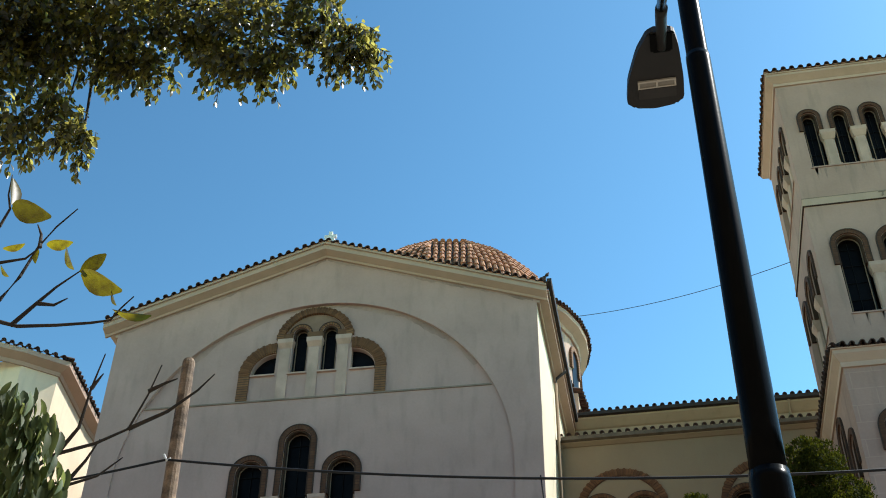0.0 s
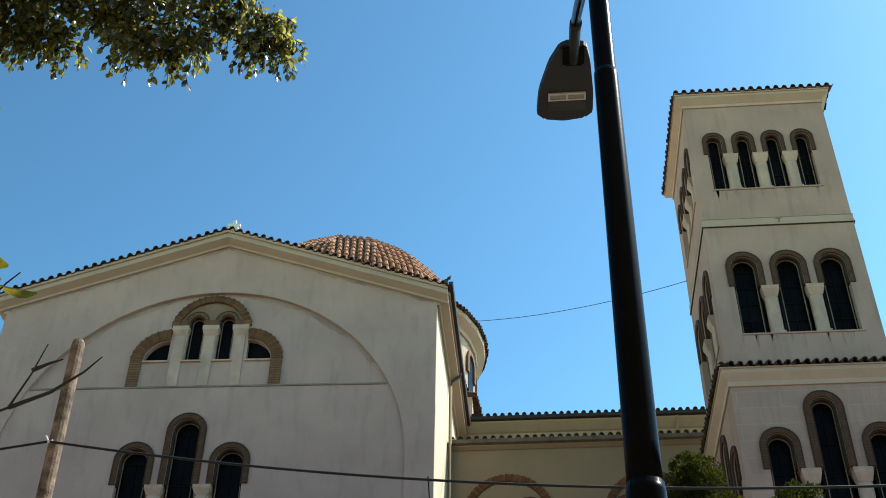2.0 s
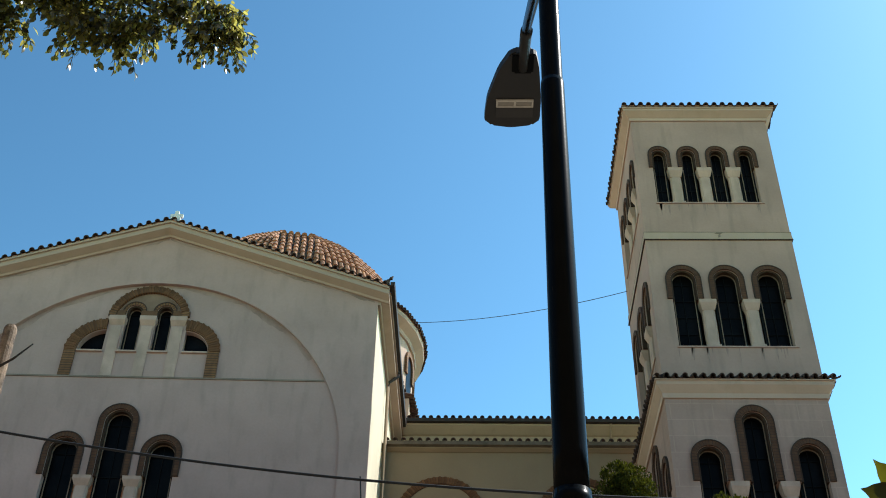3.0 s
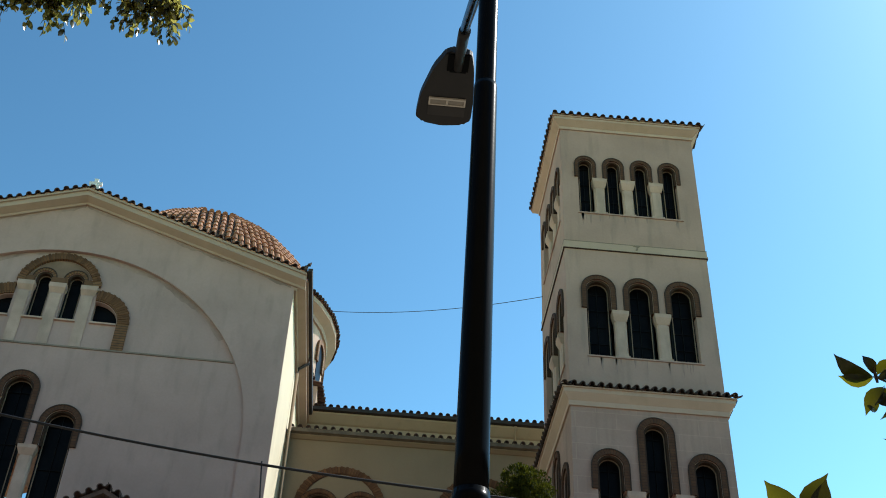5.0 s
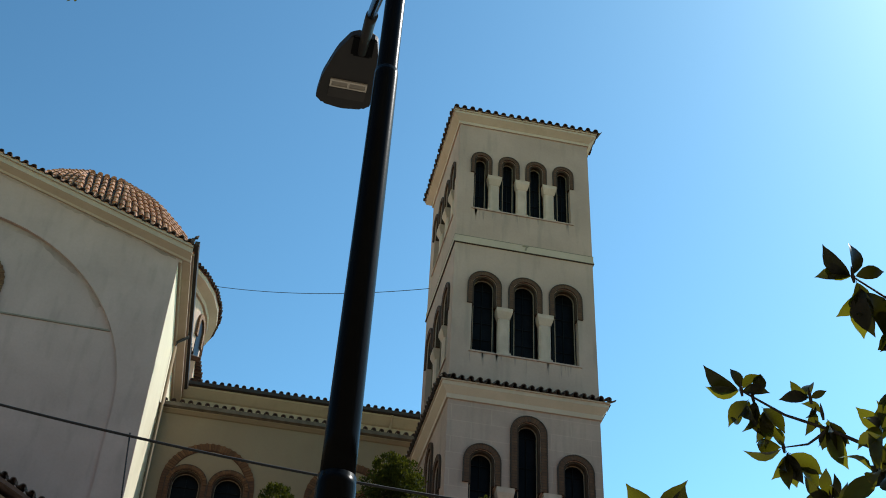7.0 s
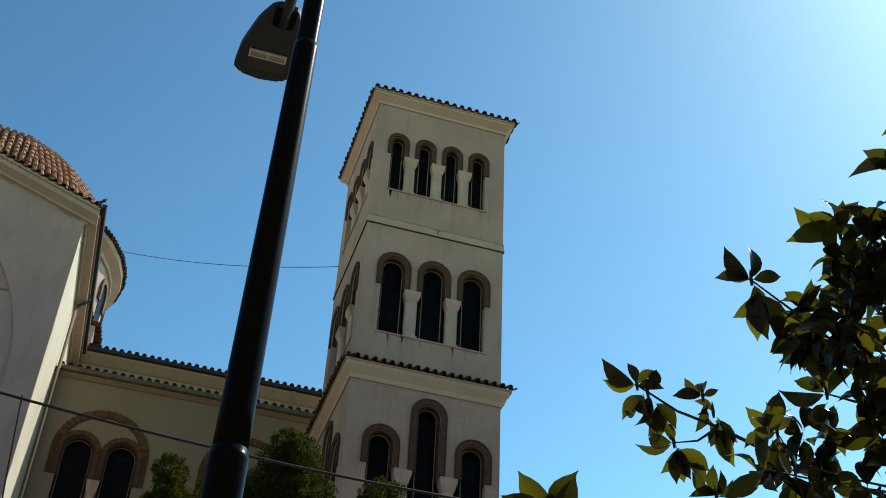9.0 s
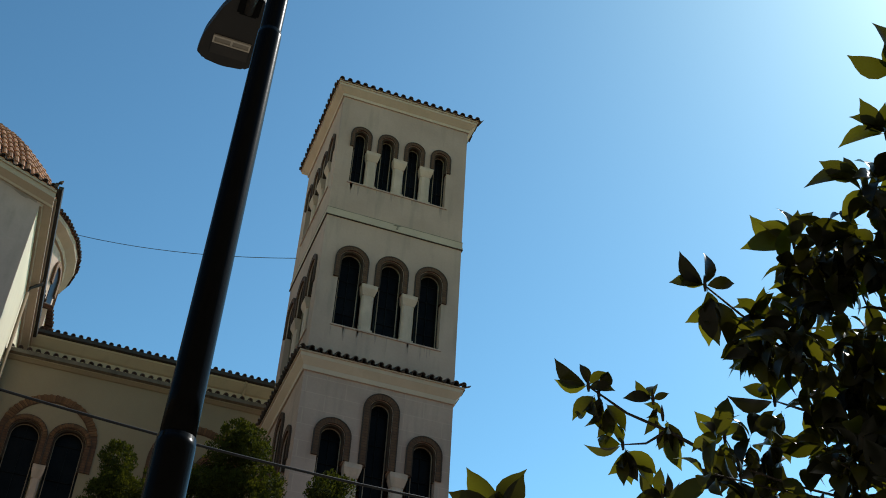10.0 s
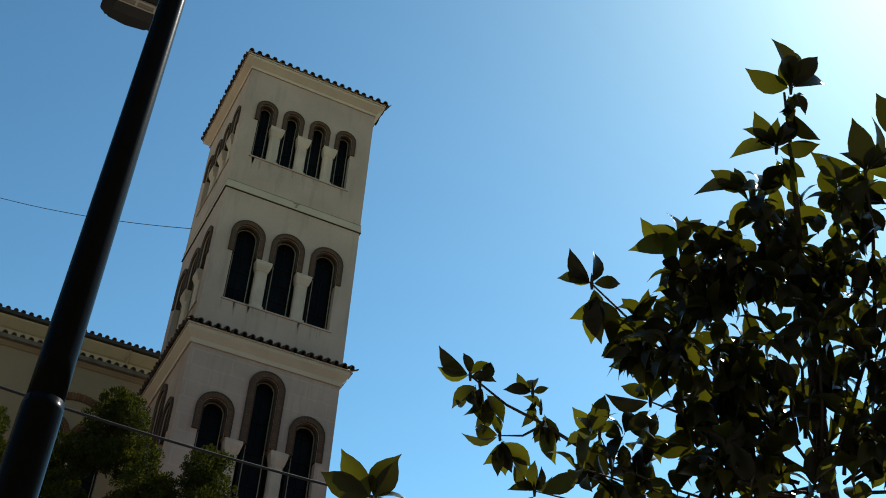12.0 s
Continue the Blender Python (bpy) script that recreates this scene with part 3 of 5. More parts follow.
# raking cornice: a cove under a flat fascia, both slopes
bm = bmesh.new()
prof = [(0.0, -0.46), (0.07, -0.46), (0.10, -0.40), (OVER - 0.06, -0.30), (OVER - 0.06, -0.13), (OVER, -0.13), (OVER, -0.06), (0.0, -0.06)]
for s in (-1, 1):
    half_w = GC - GX0 + OVER
    rows = []
    for du, zz in ((0.0, EAVE + RISE), (s * half_w, EAVE)):
        rows.append([bm.verts.new((GC + du, GY - o, zz + h)) for o, h in prof])
    n = len(prof)
    for j in range(n):
        bm.faces.new((rows[0][j], rows[0][(j + 1) % n], rows[1][(j + 1) % n], rows[1][j]))
    bm.faces.new(rows[1])
part("cornice", bm, CORNICE, transept)
# grimy strip on the wall under both rakes, its lower edge uneven
for s in (-1, 1):
    bm = bmesh.new()
    steps, prev = 60, None
    for i in range(steps + 1):
        u = GC + s * (0.02 + (GC - GX0 - 0.06) * i / steps)
        top = EAVE + RISE - slope * abs(u - GC) - 0.45
        low = top - 0.05 - 0.05 * random.random() - 0.07 * abs(math.sin(i * 0.37)) * abs(math.sin(i * 0.11 + 1))
        pair = [bm.verts.new((u, GY - 0.004, top)), bm.verts.new((u, GY - 0.004, low))]
        if prev:
            bm.faces.new((prev[0], pair[0], pair[1], prev[1]))
        prev = pair
    part("weathered_band", bm, GRIME, transept, "brown grime under the cornice")
# level cornice and gutter along the flank
bm = bmesh.new()
prism(bm, [(GX1 + o, EAVE + h) for o, h in prof], GY + 0.01, 36.4)
bm.transform(ASKEW.inverted())
part("eave_cornice", bm, CORNICE, transept)
bm = bmesh.new()
prism(bm, [(GX0 - o, EAVE + h) for o, h in prof], GY + 0.01, 36.4)
part("eave_cornice", bm, CORNICE, transept)
bm = bmesh.new()
prism(bm, [(GX1 + OVER - 0.02, EAVE - 0.04), (GX1 + OVER + 0.10, EAVE - 0.02), (GX1 + OVER + 0.12, EAVE + 0.10), (GX1 + OVER - 0.02, EAVE + 0.10)], GY - OVER, 36.0)
bm.transform(ASKEW.inverted())
part("gutter", bm, GUTTER, transept)
bm = bmesh.new()
for s in (-1, 1):
    xe = GC + s * (GC - GX0 + OVER)
    prism(bm, [(GC, EAVE + RISE - 0.055), (xe, EAVE - 0.055), (xe, EAVE - 0.01), (GC, EAVE + RISE)], GY - OVER + 0.02, 46)
part("roof", bm, TILE, transept)
bm = bmesh.new()
tube(bm, [(GX1 + OVER + 0.02, GY + 4.3, EAVE - 0.03), (GX1 + OVER + 0.02, GY + 4.3, EAVE - 0.22), (GX1 + 0.14, GY + 4.15, EAVE - 0.55), (GX1 + 0.10, GY + 4.1, EAVE - 0.8)], 0.05, 8)
bm.transform(ASKEW.inverted())
part("downpipe_elbow", bm, GUTTER, transept)
bm = bmesh.new()
tube(bm, [(GX1 + 0.10, GY + 4.1, EAVE - 0.78), (GX1 + 0.10, GY + 4.1, 0)], 0.055, 10)
bm.transform(ASKEW.inverted())
part("downpipe", bm, CREAM, transept, smooth=True)
n = 27
run = GC - GX0 + OVER
for s in (-1, 1):
    tile_row(transept, (GC + s * 0.12, GY - OVER - 0.05, EAVE + RISE - 0.08), (s * run / n, 0, -RISE / n), n, 0, 4.0)

bm = bmesh.new()
fx = GX1 + OVER - 0.12
tube(bm, [(fx, GY - OVER, EAVE + 0.02), (fx + 0.02, GY - OVER, EAVE + 0.16), (fx + 0.10, GY - OVER, EAVE + 0.24), (fx + 0.16, GY - OVER, EAVE + 0.33)], [0.07, 0.06, 0.06, 0.015], 8)
part("finial", bm, DARKTILE, transept, "small upturned dark corner tile")

# cross on the ridge
cross = empty("roof_cross", "small white stone cross on the gable ridge", "cross", at=(GC + 0.1, GY - 0.2, EAVE + RISE + 0.1))
bm = bmesh.new()
cx, cz = GC + 0.12, EAVE + RISE
box(bm, cx - 0.06, cx + 0.06, GY - 0.28, GY - 0.18, cz + 0.1, cz + 0.44)
box(bm, cx - 0.2, cx + 0.2, GY - 0.275, GY - 0.185, cz + 0.2, cz + 0.31)
part("cross_arms", bm, STONE, cross)
bm = bmesh.new()
box(bm, cx - 0.16, cx + 0.16, GY - 0.36, GY - 0.1, cz - 0.1, cz + 0.11)
part("base", bm, STONE, cross)

# ---- nave and aisle between transept and tower ----
NX0, NX1 = GX1 - 0.5, 5.6
nave = empty("church_nave", "cream plastered clerestory wall under a tiled eave", "church", "church", (1, 36.5, 0))
NY, NZ = 36.50, 23.15
bm = bmesh.new()
box(bm, NX0, NX1 + 3, NY, NY + 9, 0, NZ - 0.05)
part("wall", bm, NAVE, nave)
bm = bmesh.new()
nprof = [(0.0, -0.62), (0.05, -0.62), (0.05, -0.40), (0.12, -0.36), (OVER - 0.04, -0.12), (OVER - 0.04, 0.02), (0.0, 0.02)]
prism(bm, [(NY - o, NZ + h) for o, h in nprof], GX1 + OVER - 0.1, NX1 + 1.1, lambda u, v, w: (w, u, v))
part("cornice", bm, NAVE, nave)
bm = bmesh.new()
prism(bm, [(NY - OVER + 0.04, NZ - 0.05), (NY - OVER - 0.09, NZ - 0.03), (NY - OVER - 0.10, NZ + 0.09), (NY - OVER + 0.04, NZ + 0.09)], GX1 + OVER, NX1 + 1.0, lambda u, v, w: (w, u, v))
part("gutter", bm, GUTTER, nave)
bm = bmesh.new()
prism(bm, [(NY - OVER, NZ + 0.05), (NY + 4.5, NZ + 1.6), (NY + 9, NZ + 0.05)], NX0, NX1 + 1.1, lambda u, v, w: (w, u, v))
part("roof", bm, AGED_ROOF, nave)
tile_row(nave, (GX1 + OVER + 0.2, NY - OVER - 0.06, NZ + 0.10), (PITCH, 0, 0), 33, 0, 17)
bm = bmesh.new()
tube(bm, [(5.05, NY - OVER, NZ - 0.05), (5.05, NY - 0.1, NZ - 0.5), (5.05, NY - 0.08, 20)], 0.05, 8)
part("downpipe", bm, NAVE, nave)

aisle = empty("church_aisle", "cream plastered aisle with paired brick-arched windows", "church", "church", (1, 32.5, 0))
AY, AZ, LIP = 32.55, 20.06, 0.20
pairs = [-0.87, 3.45]
holes = []
for c in pairs:
    holes.append(lights_loop([(c - 0.636, 0.47, 17.59), (c + 0.636, 0.47, 17.59)], 14.2, 16.75))
a_at = front(AY)
part("wall", pierced([(GX1 - 0.3, 0), (5.8, 0), (5.8, AZ - 0.05), (GX1 - 0.3, AZ - 0.05)], holes, 0.0, 0.5, a_at), CREAM, aisle)
for c in pairs:
    group_windows(aisle, a_at, [(c - 0.636, 0.47, 17.59), (c + 0.636, 0.47, 17.59)], 14.2, 16.75, 16.35, 0.634, brick=DARKHOOD)
    for cc in (c - 0.636, c + 0.636):
        voussoirs(aisle, AY, cc, 17.59, 0.50, 0.60, 180, 0, -0.055)
    bm = bmesh.new()
    ring(bm, c, 17.61, 1.16, 1.41, 16.75, -0.035, 0.02, a_at)
    part("brick_arch", bm, DARKHOOD, aisle)
    voussoirs(aisle, AY, c, 17.61, 1.18, 1.40, 165, 15, -0.035)
bm = bmesh.new()
prism(bm, [(AY - o, AZ + h) for o, h in ((0.0, -0.16), (0.04, -0.16), (LIP - 0.04, -0.08), (LIP - 0.04, 0.02), (0.0, 0.02))], GX1 - 0.3, 5.8, lambda u, v, w: (w, u, v))
part("cornice", bm, CREAM, aisle)
bm = bmesh.new()
prism(bm, [(AY - LIP + 0.04, AZ - 0.05), (AY - LIP - 0.09, AZ - 0.03), (AY - LIP - 0.10, AZ + 0.09), (AY - LIP + 0.04, AZ + 0.09)], GX1 + 0.05, 5.4, lambda u, v, w: (w, u, v))
part("gutter", bm, ZINC, aisle)
bm = bmesh.new()
prism(bm, [(AY - LIP, AZ + 0.05), (NY, AZ + 1.5), (NY, AZ + 1.4), (AY, AZ - 0.05)], GX1 - 0.3, 5.8, lambda u, v, w: (w, u, v))
part("roof", bm, AGED_ROOF, aisle)
tile_row(aisle, (GX1 + 0.15, AY - LIP - 0.06, AZ + 0.10), (PITCH, 0, 0), 31, 0, 19)

# ---- dome over the crossing ----
DX, DY, DR, DZ = -7.5, 41.7, 5.62, 30.0
dome = empty("church_dome", "low tiled dome on a pale drum with arched windows", "dome", "church", (DX, DY, 0))
SIDES = 32


def octo(r, z, k):
    a = 2 * math.pi * (k + 0.5) / SIDES
    return (DX + r * math.cos(a), DY + r * math.sin(a), z)


bm = bmesh.new()
for k in range(SIDES):
    a, b = octo(DR - 0.55, 22, k), octo(DR - 0.55, 22, k + 1)
    f = [bm.verts.new(p) for p in (a, b, (b[0], b[1], DZ - 0.1), (a[0], a[1], DZ - 0.1))]
    bm.faces.new(f)
bmesh.ops.remove_doubles(bm, verts=bm.verts, dist=0.001)
part("drum", bm, WHITE, dome)
bm = bmesh.new()
rings = [(DR - 0.56, DZ - 0.62), (DR - 0.46, DZ - 0.60), (DR - 0.42, DZ - 0.45), (DR - 0.1, DZ - 0.2), (DR - 0.08, DZ), (DR - 0.8, DZ)]
for (r0, z0), (r1, z1) in zip(rings, rings[1:]):
    for k in range(SIDES):
        bm.faces.new([bm.verts.new(p) for p in (octo(r0, z0, k), octo(r0, z0, k + 1), octo(r1, z1, k + 1), octo(r1, z1, k))])
bmesh.ops.remove_doubles(bm, verts=bm.verts, dist=0.001)
part("cornice", bm, CORNICE, dome)
bm = bmesh.new()
for k in range(SIDES):
    corrugated(bm, octo(DR - 0.05, DZ + 0.04, k), octo(DR - 0.05, DZ + 0.04, k + 1), octo(4.6, 30.55, k + 1), octo(4.6, 30.55, k), 3)
# many narrow facets above the skirt: straight tile columns cut off at the joints
RX = DX - 0.62
PROFILE = [(5.25, 30.3), (4.95, 31.6), (4.2, 32.95), (3.1, 34.05), (1.65, 34.85), (0.1, 35.1)]


def on_profile(t):
    i = min(int(t), len(PROFILE) - 2)
    (r0, z0), (r1, z1) = PROFILE[i], PROFILE[i + 1]
    return r0 + (r1 - r0) * (t - i), z0 + (z1 - z0) * (t - i)


HALF = math.tan(math.pi / 16)
bed = bmesh.new()
for f in range(16):
    a = math.pi / 8 * (f + 0.5)
    out, along = Vector((math.cos(a), math.sin(a), 0)), Vector((-math.sin(a), math.cos(a), 0))
    if out.y > 0.75:
        continue
    cols = int(2 * PROFILE[0][0] * HALF / 0.29)
    for i in range(cols):
        u = (i - (cols - 1) / 2) * 0.29
        t = 0.0
        while t < len(PROFILE) - 1.05:
            (r0, z0), (r1, z1) = on_profile(t), on_profile(min(t + 0.24, len(PROFILE) - 1))
            if r1 * HALF < abs(u) - 0.06:
                break
            up = (out * (r1 - r0) + Vector((0, 0, z1 - z0))).normalized()
            nrm = along.cross(up)
            nrm = nrm if nrm.dot(out) > 0 or nrm.z > 0.5 else -nrm
            base = Vector((RX, DY, 0))
            jit = random.uniform(-0.015, 0.015)
            p, q = base + out * r0 + along * (u + jit) + Vector((0, 0, z0)), base + out * r1 + along * (u + jit) + Vector((0, 0, z1)) + up * 0.04
            lo = [bm.verts.new(p + along * 0.115 * math.cos(w) + nrm * (0.115 * math.sin(w) + 0.035)) for w in (0, 0.8, math.pi / 2, math.pi - 0.8, math.pi)]
            hi = [bm.verts.new(q + along * 0.095 * math.cos(w) + nrm * 0.095 * math.sin(w)) for w in (0, 0.8, math.pi / 2, math.pi - 0.8, math.pi)]
            for e in range(4):
                bm.faces.new((lo[e], lo[e + 1], hi[e + 1], hi[e]))
            bm.faces.new(lo)
            t += 0.24
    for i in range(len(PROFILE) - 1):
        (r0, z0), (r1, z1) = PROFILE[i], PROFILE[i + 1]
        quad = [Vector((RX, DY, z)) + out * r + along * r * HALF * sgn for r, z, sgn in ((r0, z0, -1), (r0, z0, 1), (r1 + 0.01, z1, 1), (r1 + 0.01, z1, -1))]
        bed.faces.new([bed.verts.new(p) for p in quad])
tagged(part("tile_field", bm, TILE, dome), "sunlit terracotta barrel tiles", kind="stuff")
# dark colour under the tile columns paints the shade in their valleys
part("tile_bed", bed, DARKTILE, dome, "dark surface painting the shade between the tiles", smooth=False)
bm = bmesh.new()
tube(bm, [(RX, DY, 35.0), (RX, DY, 35.3), (RX, DY, 35.42), (RX, DY, 35.5)], [0.10, 0.09, 0.16, 0.06], 10)
part("finial", bm, DARKTILE, dome)
for k in range(SIDES):
    a, b = Vector(octo(DR - 0.546, 0, k)), Vector(octo(DR - 0.546, 0, k + 1))
    m, t = (a + b) / 2, (b - a).normalized()
    if m.x < DX - 1 or k % 2:
        continue
    nrm = Vector((t.y, -t.x, 0))

    def d_at(u, v, w, m=m, t=t, nrm=nrm):
        p = m + t * u - nrm * w
        return (p.x, p.y, v)
    c, r, spring, sill = 0.0, 0.40, 28.55, 25.6
    bm = bmesh.new()
    ring(bm, c, spring, r, r + 0.22, 27.9, -0.08, 0.03, d_at)
    win = part("window", bm, HOOD, dome)
    bm = bmesh.new()
    prism(bm, [(c - r, sill)] + arc(c, spring, r, 180, 0) + [(c + r, sill)], -0.02, 0.01, d_at)
    part("pane", bm, GLASS, win)
for k in range(SIDES):
    a, b = Vector(octo(DR + 0.03, DZ + 0.05, k)), Vector(octo(DR + 0.03, DZ + 0.05, k + 1))
    if (a + b).x / 2 < DX:
        continue
    cnt = 5
    t = (b - a) / cnt
    tile_row(dome, a + t / 2, t, cnt, math.degrees(math.atan2(t.y, t.x)), 22)
# stepped base with its own tiled edges
bm = bmesh.new()
box(bm, DX - 5.6, -2.74, 38.1, 46, 22, 25.92)
part("base_block", bm, WHITE, dome)
tile_row(dome, (-2.56, 38.0, 25.94), (PITCH * 0.084, PITCH * 0.996, 0), 12, 85.2, 15)
tile_row(dome, (-2.14, 38.0, 25.38), (PITCH * 0.084, PITCH * 0.996, 0), 10, 85.2, 15)
bm = bmesh.new()
box(bm, -2.739, -2.32, 38.1, 46, 22, 25.36)
part("base_step", bm, WHITE, dome)

# ---- bell tower ----
TX0, TX1, TY0, TY1 = 5.36, 9.80, 27.30, 31.74
tower = empty("bell_tower", "tall square bell tower of weathered cream plaster with arched lights", "bell tower", "church", ((TX0 + TX1) / 2, TY0, 0))
SIDE = TX1 - TX0
TOP = [(0.765 + 0.925 * k, 0.235, 27.90) for k in range(4)]
MID = [(0.97 + 1.27 * k, 0.375, 22.78) for k in range(3)]
BASE = [(1.02, 0.36, 16.84), (2.33, 0.34, 17.92), (3.66, 0.36, 16.90)]
holes = [lights_loop(TOP, 25.84, 27.34), lights_loop(MID, 20.40, 22.07), lights_loop(BASE, 13.2, 16.16)]
TZ = 29.55
for nm, at, lo, hi in (("front_wall", front(TY0, TX0), 0.0, SIDE), ("side_wall", side(TX0, TY0), 0.502, SIDE)):
    part(nm, pierced([(lo, 19.1), (hi, 19.1), (hi, TZ), (lo, TZ)], holes[:2], 0.0, 0.5, at), TOWER, tower)
    part(nm, pierced([(lo, 0), (hi, 0), (hi, 19.099), (lo, 19.099)], holes[2:], 0.0, 0.5, at), ASHLAR, tower)
    group_windows(tower, at, TOP, 25.84, 27.34, 26.98, 0.36, brick=DARKHOOD)
    group_windows(tower, at, MID, 20.40, 22.07, 21.72, 0.53, 0.3, (1, 4), DARKHOOD)
    group_windows(tower, at, BASE, 13.2, 16.16, 15.77, 0.53, 0.3, (1, 5), DARKHOOD)
bm = bmesh.new()
box(bm, TX1 - 0.5, TX1, TY0 + 0.501, TY1, 0, TZ)
part("side_wall", bm, TOWER, tower)
bm = bmesh.new()
box(bm, TX0 + 0.501, TX1 - 0.501, TY1 - 0.5, TY1, 0, TZ)
part("back_wall", bm, TOWER, tower)
def square_band(bm, prof, z):
    """A moulded band round the tower: profile (outwards, up)."""
    rows = []
    for o, h in prof:
        rows.append([bm.verts.new(p) for p in ((TX0 - o, TY0 - o, z + h), (TX1 + o, TY0 - o, z + h), (TX1 + o, TY1 + o, z + h), (TX0 - o, TY1 + o, z + h))])
    for a, b in zip(rows, rows[1:]):
        for j in range(4):
            bm.faces.new((a[j], a[(j + 1) % 4], b[(j + 1) % 4], b[j]))


bm = bmesh.new()
square_band(bm, [(-0.02, 24.33), (0.035, 24.33), (0.035, 24.39), (0.022, 24.40), (0.022, 24.60), (-0.02, 24.61)], 0)
part("string_course", bm, CORNICE, tower)
# near-black strip that paints the shadow line under the string course
bm = bmesh.new()
square_band(bm, [(-0.02, 24.30), (0.042, 24.302), (0.044, 24.326), (-0.02, 24.329)], 0)
part("dark_line", bm, RIM, tower, "dark strip painting the shadow under the band")
bm = bmesh.new()
square_band(bm, [(-0.02, 24.598), (0.027, 24.60), (0.027, 24.622), (-0.02, 24.625)], 0)
part("dark_line", bm, DARKLEDGE, tower, "thin dark joint over the band")
bm = bmesh.new()
for cx, cz, w, h in ((7.62, 24.58, 0.12, 0.035), (7.63, 24.50, 0.035, 0.08), (7.60, 24.43, 0.02, 0.05)):
    prism(bm, [(cx - w, cz - h * 0.6), (cx + w * 0.5, cz - h), (cx + w, cz + h * 0.3), (cx - w * 0.2, cz + h)], TY0 - 0.037, TY0 - 0.01)
part("broken_patch", bm, DARKLEDGE, tower)
OV = 0.30
bm = bmesh.new()
square_band(bm, [(0.001, -0.40), (0.045, -0.40), (0.055, -0.30), (OV - 0.05, -0.12), (OV - 0.05, -0.03), (OV - 0.02, -0.03), (OV - 0.02, 0.03), (0, 0.03)], 29.84)
part("cornice", bm, TRIM, tower)
bm = bmesh.new()
square_band(bm, [(OV, 0.03), (OV, 0.07), (-SIDE / 2 + 0.01, 1.0)], 29.84)
part("roof", bm, TILE, tower)
OS = 0.27
bm = bmesh.new()
square_band(bm, [(0.001, -0.50), (0.05, -0.50), (0.06, -0.36), (OS - 0.06, -0.16), (OS - 0.06, -0.04), (OS - 0.02, -0.04), (OS - 0.02, 0.0), (0.001, 0.16)], 19.16)
part("skirt_cornice", bm, TRIM, tower)
for zz, o, nt, sl in ((29.87, OV + 0.05, 19, 14), (19.17, OS + 0.05, 20, 24)):
    w = SIDE + 2 * o
    st = w / nt
    tile_row(tower, (TX0 - o + st / 2, TY0 - o, zz), (st, 0, 0), nt, 0, sl)
    tile_row(tower, (TX0 - o, TY1 + o - st / 2, zz), (0, -st, 0), nt - 1, -90, sl)
    tile_row(tower, (TX1 + o, TY0 - o + st * 1.5, zz), (0, st, 0), nt - 1, 90, sl)

# ---- apse-ended wing behind the transept ----
wing = empty("church_wing", "pale plastered polygonal wing with a tiled eave, sunlit", "church", "church", (-24, 34, 0))
corner = [Vector((x, y, 0)) for x, y in ((-22.4, 26.93), (-19.79, 28.77), (-18.70, 29.81), (-19.32, 33.52), (-19.7, 38.0))]
WZ = 23.15


def inset(points, d):
    """The polyline moved inwards by d, mitred at its corners."""
    out = []
    for i, p in enumerate(points):
        ns = []
        for q, r in ((i - 1, i), (i, i + 1)):
            if q >= 0 and r < len(points):
                t = (points[r] - points[q]).normalized()
                ns.append(Vector((t.y, -t.x, 0)))
        n = (ns[0] + ns[-1]).normalized()
        out.append(p - n * d / n.dot(ns[0]))
    return out


outer, inner_line = inset(corner, 0.45), inset(corner, 0.9)
outer[0] = outer[1] + Vector((-7.0, -0.2, 0))           # the long side behind the corner turns from the sun
inner_line[0] = inner_line[1] + Vector((-7.0, -0.2, 0))
for a, b, c, d in zip(outer, outer[1:], inner_line, inner_line[1:]):
    bm = bmesh.new()
    up = Vector((0, 0, WZ - 0.2))
    lo, hi = [bm.verts.new(p) for p in (a, b, d, c)], [bm.verts.new(p + up) for p in (a, b, d, c)]
    for j in range(4):
        bm.faces.new((lo[j], lo[(j + 1) % 4], hi[(j + 1) % 4], hi[j]))
    bm.faces.new(hi)
    part("wall", bm, LIME, wing)
lines = [[p + Vector((0, 0, WZ + h)) for p in inset(corner, o)] for o, h in ((0.47, -0.42), (0.40, -0.42), (0.36, -0.30), (0.06, -0.14), (0.05, 0.03), (0.9, 0.3))]
for i in range(len(corner) - 1):
    bm = bmesh.new()
    for p, q in zip(lines, lines[1:]):
        bm.faces.new([bm.verts.new(v) for v in (p[i], p[i + 1], q[i + 1], q[i])])
    part("cornice", bm, CORNICE, wing)
    a, b = corner[i], corner[i + 1]
    t = (b - a).normalized()
    nrm = Vector((t.y, -t.x, 0))
    cnt = int((b - a).length / PITCH)
    tile_row(wing, a + nrm * 0.02 + Vector((0, 0, WZ + 0.06)), t * ((b - a).length / cnt), cnt, math.degrees(math.atan2(t.y, t.x)), 16)

# ---- porch gable low beside the transept ----
porch = empty("porch", "small cream porch gable edged with dark tiles", "porch", "church", (-6.4, 25.5, 0))
PX, PY, PZ = -6.2, 25.6, 14.15
bm = bmesh.new()
prism(bm, [(PX - 2.0, 0), (PX + 2.0, 0), (PX + 2.0, PZ - 1.35), (PX, PZ - 0.3), (PX - 2.0, PZ - 1.35)], PY, GY - 0.01)
part("wall", bm, CREAM, porch)
bm = bmesh.new()
for s in (-1, 1):
    prism(bm, [(PX, PZ - 0.12), (PX + s * 2.3, PZ - 1.33), (PX + s * 2.3, PZ - 1.25), (PX, PZ)], PY - 0.25, GY - 0.01)
part("roof", bm, DARKTILE, porch)
for s in (-1, 1):
    tile_row(porch, (PX + s * 0.08, PY - 0.32, PZ - 0.02), (s * 0.235, 0, -0.1235), 10, 0, 4)

